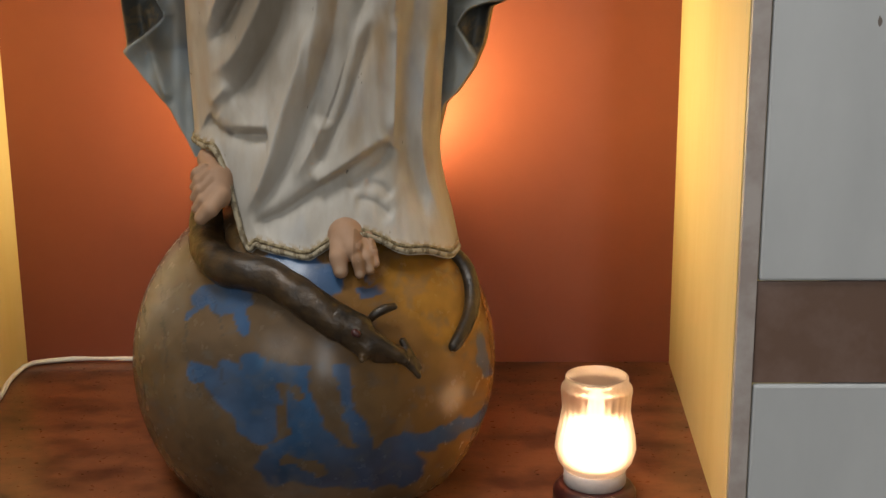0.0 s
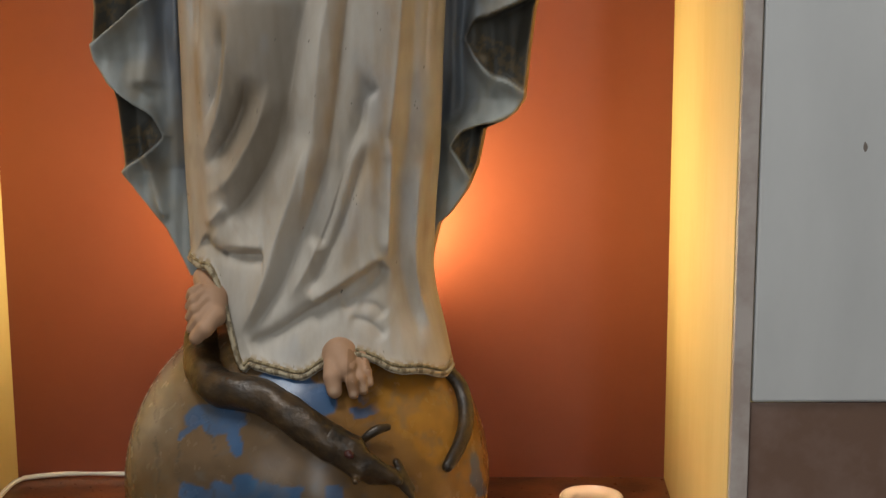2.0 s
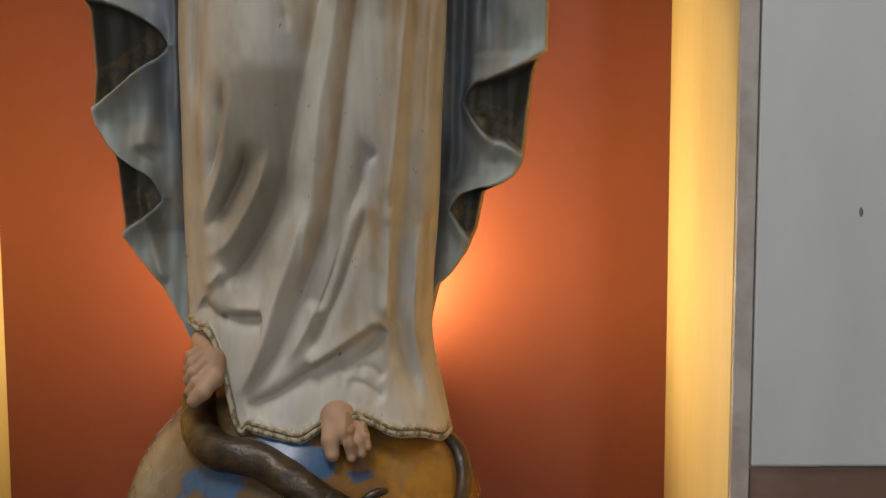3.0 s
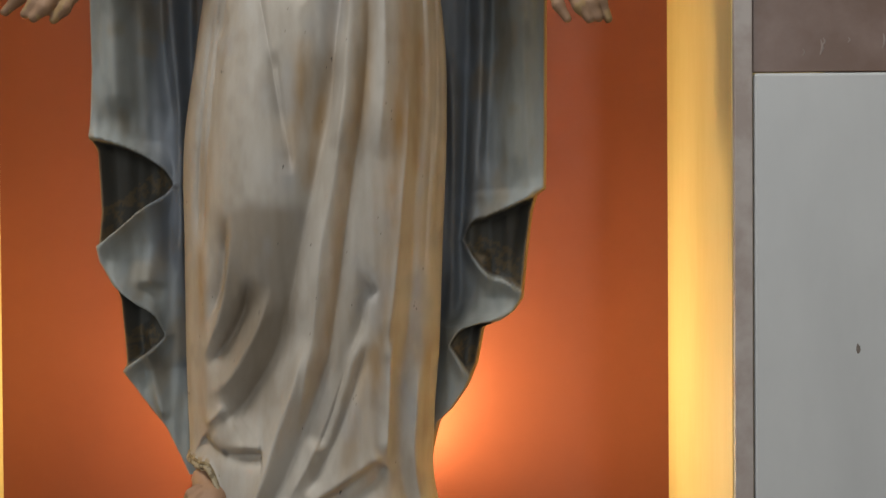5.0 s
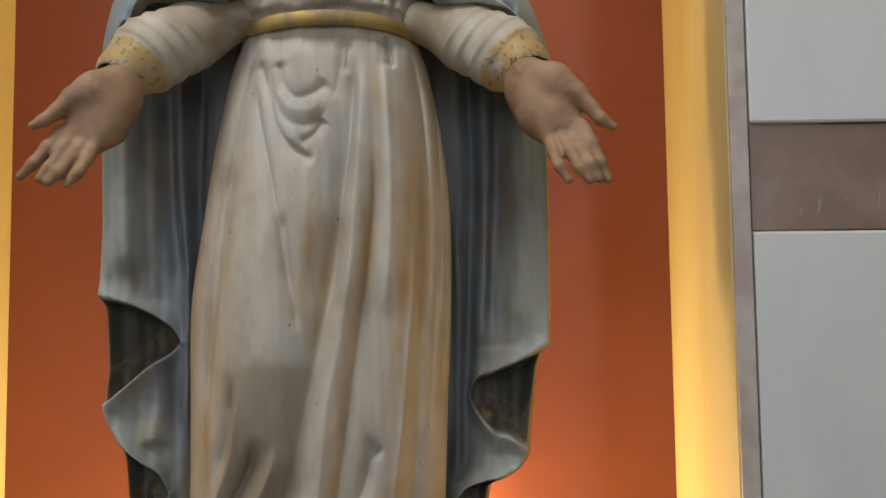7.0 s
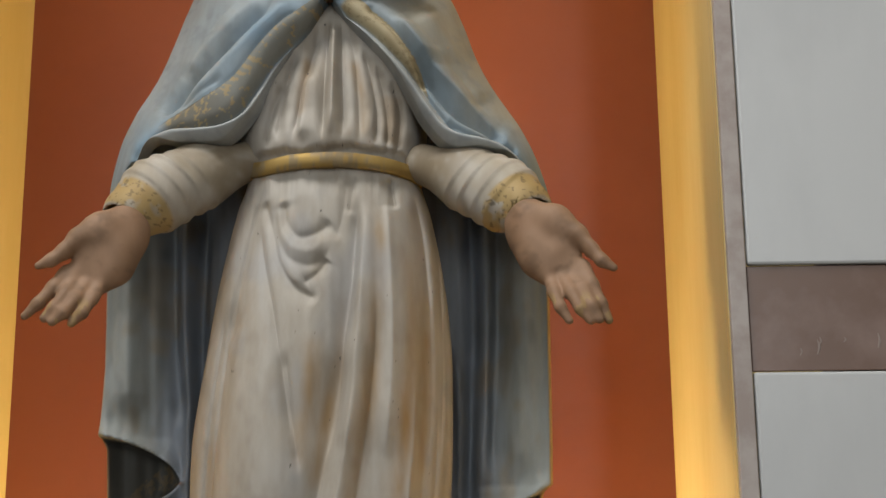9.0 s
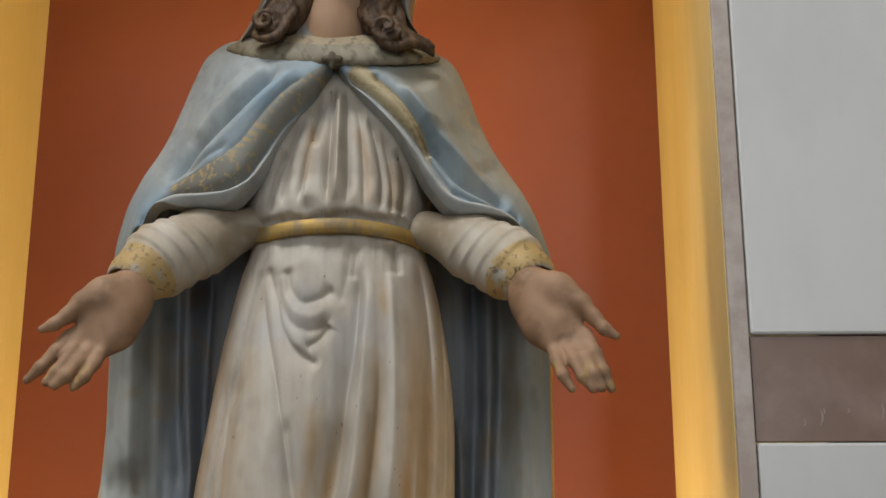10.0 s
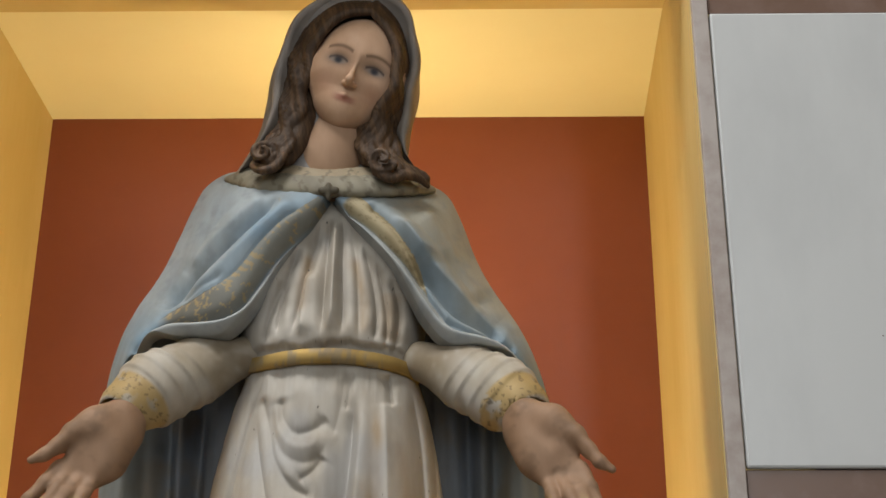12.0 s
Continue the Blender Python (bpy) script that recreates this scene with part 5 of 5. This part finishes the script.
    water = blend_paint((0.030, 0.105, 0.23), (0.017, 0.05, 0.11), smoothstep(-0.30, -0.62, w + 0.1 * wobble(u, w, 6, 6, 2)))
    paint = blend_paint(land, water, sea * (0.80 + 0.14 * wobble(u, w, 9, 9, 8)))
    paint = blend_paint(paint, (0.34, 0.16, 0.025), 0.85 * smoothstep(-0.1, 0.2, stroke(0.48, 0.52, 0.76, 0.24, 0.19)) * near)
    paint = paint * (0.50 + 0.70 * grain(u, w, 7, 3))[..., None]
    paint = blend_paint(paint, (0.10, 0.095, 0.085), 0.35 * smoothstep(0.55, 0.8, grain(u, w, 16, 5)))
    scuff = (wobble(u + 0.3 * w, w, 40, 5, 9) > 0.72) * (u < -0.3) * (w > -0.2)
    paint = blend_paint(paint, (0.05, 0.045, 0.04), 0.5 * scuff)
    v = np.stack([x, y, z], -1) + G
    faces = grid_faces(nu, nv, True) + [list(range(0, nu * nv, nv))[::-1], list(range(nv - 1, nu * nv, nv))]
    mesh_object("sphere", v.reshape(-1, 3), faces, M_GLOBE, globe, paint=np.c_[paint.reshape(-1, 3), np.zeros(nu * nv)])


build_globe()


def build_snake():
    path = [(-0.0948, 0.0880, 1.2966, 0.0100), (-0.0954, 0.0700, 1.2771, 0.0145), (-0.0927, 0.0520, 1.2591, 0.0165)]
    path += [(*on_globe(x, z, out), r) for x, z, r, out in [(-0.083, 1.247, 0.0168, 0.008), (-0.067, 1.239, 0.017, 0.009), (-0.045, 1.237, 0.0165, 0.009), (-0.021, 1.233, 0.016, 0.009), (0.000, 1.222, 0.016, 0.009), (0.020, 1.210, 0.016, 0.009), (0.039, 1.197, 0.016, 0.01)]]
    v, f = tube(path, 28, ripple=lambda a, t: 1 + 0.03 * np.sin(3 * a + 40 * t) + 0.02 * np.sin(5 * a - 60 * t))
    body = mesh_object("snake", v, f, M_SNAKE, globe, "dark bronze-brown snake with open jaws")
    at = lambda spot, out: on_globe(spot[0], spot[1], out)
    nape, brow, cheek, snout, lip, jaw, chin, fin, fin_tip, ear = [(0.037, 1.199), (0.056, 1.194), (0.063, 1.178), (0.090, 1.170), (0.096, 1.164), (0.072, 1.168), (0.108, 1.146), (0.094, 1.177), (0.109, 1.153), (0.060, 1.170)]
    head = [cone(at(nape, 0.010), at(brow, 0.014), 0.0160, 0.0125), cone(at(nape, 0.008), at(cheek, 0.012), 0.0155, 0.0115), cone(at(brow, 0.018), at(snout, 0.020), 0.0090, 0.0052), cone(at(cheek, 0.012), at(snout, 0.016), 0.0105, 0.0060),
            cone(at(snout, 0.018), at(lip, 0.020), 0.0056, 0.0044), cone(at(jaw, 0.008), at(lip, 0.012), 0.0075, 0.0058), cone(at(lip, 0.012), at(chin, 0.016), 0.0062, 0.0020),
            cone(at(fin, 0.012), at(fin_tip, 0.014), 0.0030, 0.0022), cone(at(fin, 0.010), at(chin, 0.014), 0.0026, 0.0020), cone(at(ear, 0.016), at(ear, 0.022), 0.0035, 0.0030)]
    v, f = sculpt(head, 0.0035, 0.0014)
    mesh_object("snake_head", v, f, M_SNAKE, body)
    spot = [(0.054, 1.194), (0.056, 1.193)]
    v, f = tube([(*at(spot[0], 0.0265), 0.0036), (*at(spot[1], 0.0270), 0.0034)], 14)
    mesh_object("eye", v, f, M_BASE, body, "glossy dark eye")
    v, f = tube([(*at(q, o), r) for q, o, r in zip([(0.063, 1.195), (0.070, 1.202), (0.078, 1.206), (0.086, 1.207)], (0.004, 0.010, 0.013, 0.014), (0.003, 0.004, 0.0042, 0.0032))], 12)
    mesh_object("horn", v, f, M_SNAKE, body)
    v, f = tube([(*on_globe(x, z, 0.003), r) for x, z, r in [(0.138, 1.229, 0.007), (0.148, 1.216, 0.0085), (0.155, 1.198, 0.0085), (0.155, 1.183, 0.0078), (0.149, 1.170, 0.0068), (0.141, 1.160, 0.006), (0.139, 1.158, 0.0054)]], 16)
    mesh_object("tail", v, f, M_SNAKE, body)


build_snake()

# ---- unseen dish behind the statue, added to block the low bulb's downward light ----
holder = tagged(new("bulb_shield"), "unseen white dish on an arm, added to block the bulb's downward light", "lamp")
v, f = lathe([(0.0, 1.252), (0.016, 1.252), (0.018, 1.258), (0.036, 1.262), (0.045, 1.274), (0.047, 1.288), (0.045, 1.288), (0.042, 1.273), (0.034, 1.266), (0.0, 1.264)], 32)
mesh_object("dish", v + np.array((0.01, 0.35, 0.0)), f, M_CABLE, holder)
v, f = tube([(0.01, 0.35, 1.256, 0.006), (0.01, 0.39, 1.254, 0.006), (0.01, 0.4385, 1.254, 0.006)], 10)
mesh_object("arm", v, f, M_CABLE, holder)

# ---- votive lamp ----
votive = tagged(new("votive_lamp"), "lit fluted glass votive lamp on a dark red base", "votive lamp")
votive.location = (0.274, 0.035, FLOOR_Z)
m_glass = bpy.data.materials.new("frosted_glass")
m_glass.use_nodes = True
g = m_glass.node_tree.nodes["Principled BSDF"]
g.inputs["Base Color"].default_value, g.inputs["Roughness"].default_value, g.inputs["Transmission Weight"].default_value = (1.0, 0.80, 0.68, 1), 0.28, 1.0
m_glow = bpy.data.materials.new("glowing_wax")
m_glow.use_nodes = True
g = m_glow.node_tree.nodes["Principled BSDF"]
g.inputs["Base Color"].default_value = (0.9, 0.8, 0.6, 1)
g.inputs["Emission Color"].default_value, g.inputs["Emission Strength"].default_value = (1.0, 0.72, 0.42, 1), 4.5
flute = lambda a, t: 1 + 0.014 * np.abs(np.cos(14 * a)) * np.clip(1 - np.abs(t - 0.32) / 0.22, 0, 1) ** 0.5
v, f = lathe([(0.022, 0.027), (0.030, 0.031), (0.0360, 0.040), (0.0388, 0.052), (0.0375, 0.064), (0.0340, 0.080), (0.0322, 0.090), (0.0328, 0.102), (0.0338, 0.110), (0.0330, 0.1135), (0.0300, 0.1150), (0.0298, 0.1225), (0.0292, 0.1237), (0.0275, 0.1237),
              (0.0270, 0.116), (0.0295, 0.108), (0.0292, 0.090), (0.0308, 0.080), (0.0345, 0.064), (0.0358, 0.052), (0.0330, 0.041), (0.028, 0.034), (0.0, 0.032)], 168, flute)
ob = mesh_object("glass", v, f, m_glass, votive, "fluted frosted glass cup")
ob.visible_shadow = False
v, f = lathe([(0.0, 0.034), (0.026, 0.035), (0.0318, 0.042), (0.0346, 0.052), (0.0332, 0.064), (0.0300, 0.077), (0.0, 0.080)], 48)
mesh_object("candle", v, f, m_glow, votive, "glowing white candle")
v, f = lathe([(0.0, 0.080), (0.009, 0.083), (0.011, 0.092), (0.007, 0.101), (0.0, 0.104)], 24)
m_flame = m_glow.copy()
m_flame.name = "flame_glow"
m_flame.node_tree.nodes["Principled BSDF"].inputs["Emission Strength"].default_value = 2.0
mesh_object("flame", v, f, m_flame, votive, "bright flame")
v, f = lathe([(0.0, 0.0), (0.040, 0.0), (0.040, 0.008), (0.037, 0.013), (0.033, 0.015), (0.0, 0.015)], 64)
mesh_object("base", v, f, M_BASE, votive, "dark red plastic base")
v, f = lathe([(0.0, 0.0148), (0.0285, 0.0148), (0.0300, 0.017), (0.0300, 0.029), (0.0, 0.031)], 64)
mesh_object("collar", v, f, M_JAMB, votive, "dull beige collar ring")

# ---- cable along the corner ----
v, f = tube([(0.05, 0.434, 1.004, 0.0032), (-0.2, 0.434, 1.004, 0.0032), (-0.38, 0.434, 1.0045, 0.0032), (-0.405, 0.425, 1.004, 0.0032), (-0.412, 0.38, 1.0035, 0.0032), (-0.402, 0.30, 1.0035, 0.0032), (-0.396, 0.2, 1.0035, 0.0032), (-0.394, 0.06, 1.0035, 0.0032)], 10)
cable = mesh_object("cable", v, f, M_CABLE)
tagged(cable, "thin white electric cable along the niche floor edge", "cable")

# ---- stone panels and bands of the wall ----
PITCH, BAND_Z, BAND_H = 0.5425, 1.147, 0.0915


def courses(x0, x1, lo, hi):
    for k in range(-3, 6):
        z0 = BAND_Z + PITCH * k
        for a, b, mat, name, proud, inset in ((z0, z0 + BAND_H, M_BAND, "marble_band", 0.002, 0.0), (z0 + BAND_H + 0.001, z0 + PITCH - 0.001, M_PANEL, "stone_panel", 0.005, 0.0004)):
            c, d = max(a, lo), min(b, hi)
            if d - c > 0.01:
                block(name, x0 + inset, x1 - inset, FRONT - proud, FRONT + 0.0195, c, d, mat, 0.0008 if name == "marble_band" else 0.0025, parent=wall)


for x0, x1 in ((0.3995, 1.75), (1.753, 3.0), (-1.76, -0.4095), (-3.0, -1.763)):
    courses(x0, x1, 0.0, 4.2)
courses(-0.392, 0.382, 0.0, 0.953)
courses(-0.392, 0.382, 2.37, 4.2)

# small marks on the panels and the paint
M_STAIN = material("brown_stain", (0.16, 0.13, 0.11), 0.7, bump=0.0)
for x, z, w, t in ((0.486, 1.457, 0.0022, 0.0045), (0.530, 1.90, 0.0012, 0.002)):
    v, f = tube([(x, FRONT - 0.0048, z - t, w * 0.4), (x + 0.0004, FRONT - 0.0048, z, w), (x - 0.0003, FRONT - 0.0048, z + t, w * 0.5)], 10)
    v[:, 1] = FRONT - 0.0048 + (v[:, 1] - FRONT + 0.0048) * 0.2
    mesh_object("stain", v, f, M_STAIN, wall, "small brown stain")

# chalky scratches on the bands beside the niche
M_CHALK = material("chalky_scratch", (0.27, 0.215, 0.19), 0.8, bump=0.0)
for (x, z), w, t in zip([(0.457, 1.710), (0.459, 1.715), (0.509, 1.715), (0.442, 1.706), (0.480, 1.716)], (0.0012, 0.0008, 0.0012, 0.0007, 0.0006), (0.006, 0.003, 0.006, 0.003, 0.002)):
    v, f = tube([(x - 0.0010, FRONT - 0.002, z - t, w * 0.5), (x + 0.0008, FRONT - 0.002, z, w), (x - 0.0004, FRONT - 0.002, z + t, w * 0.4)], 8)
    v[:, 1] = FRONT - 0.002 + (v[:, 1] - FRONT + 0.002) * 0.2
    mesh_object("scratch", v, f, M_CHALK, wall, "pale chalky scratch")
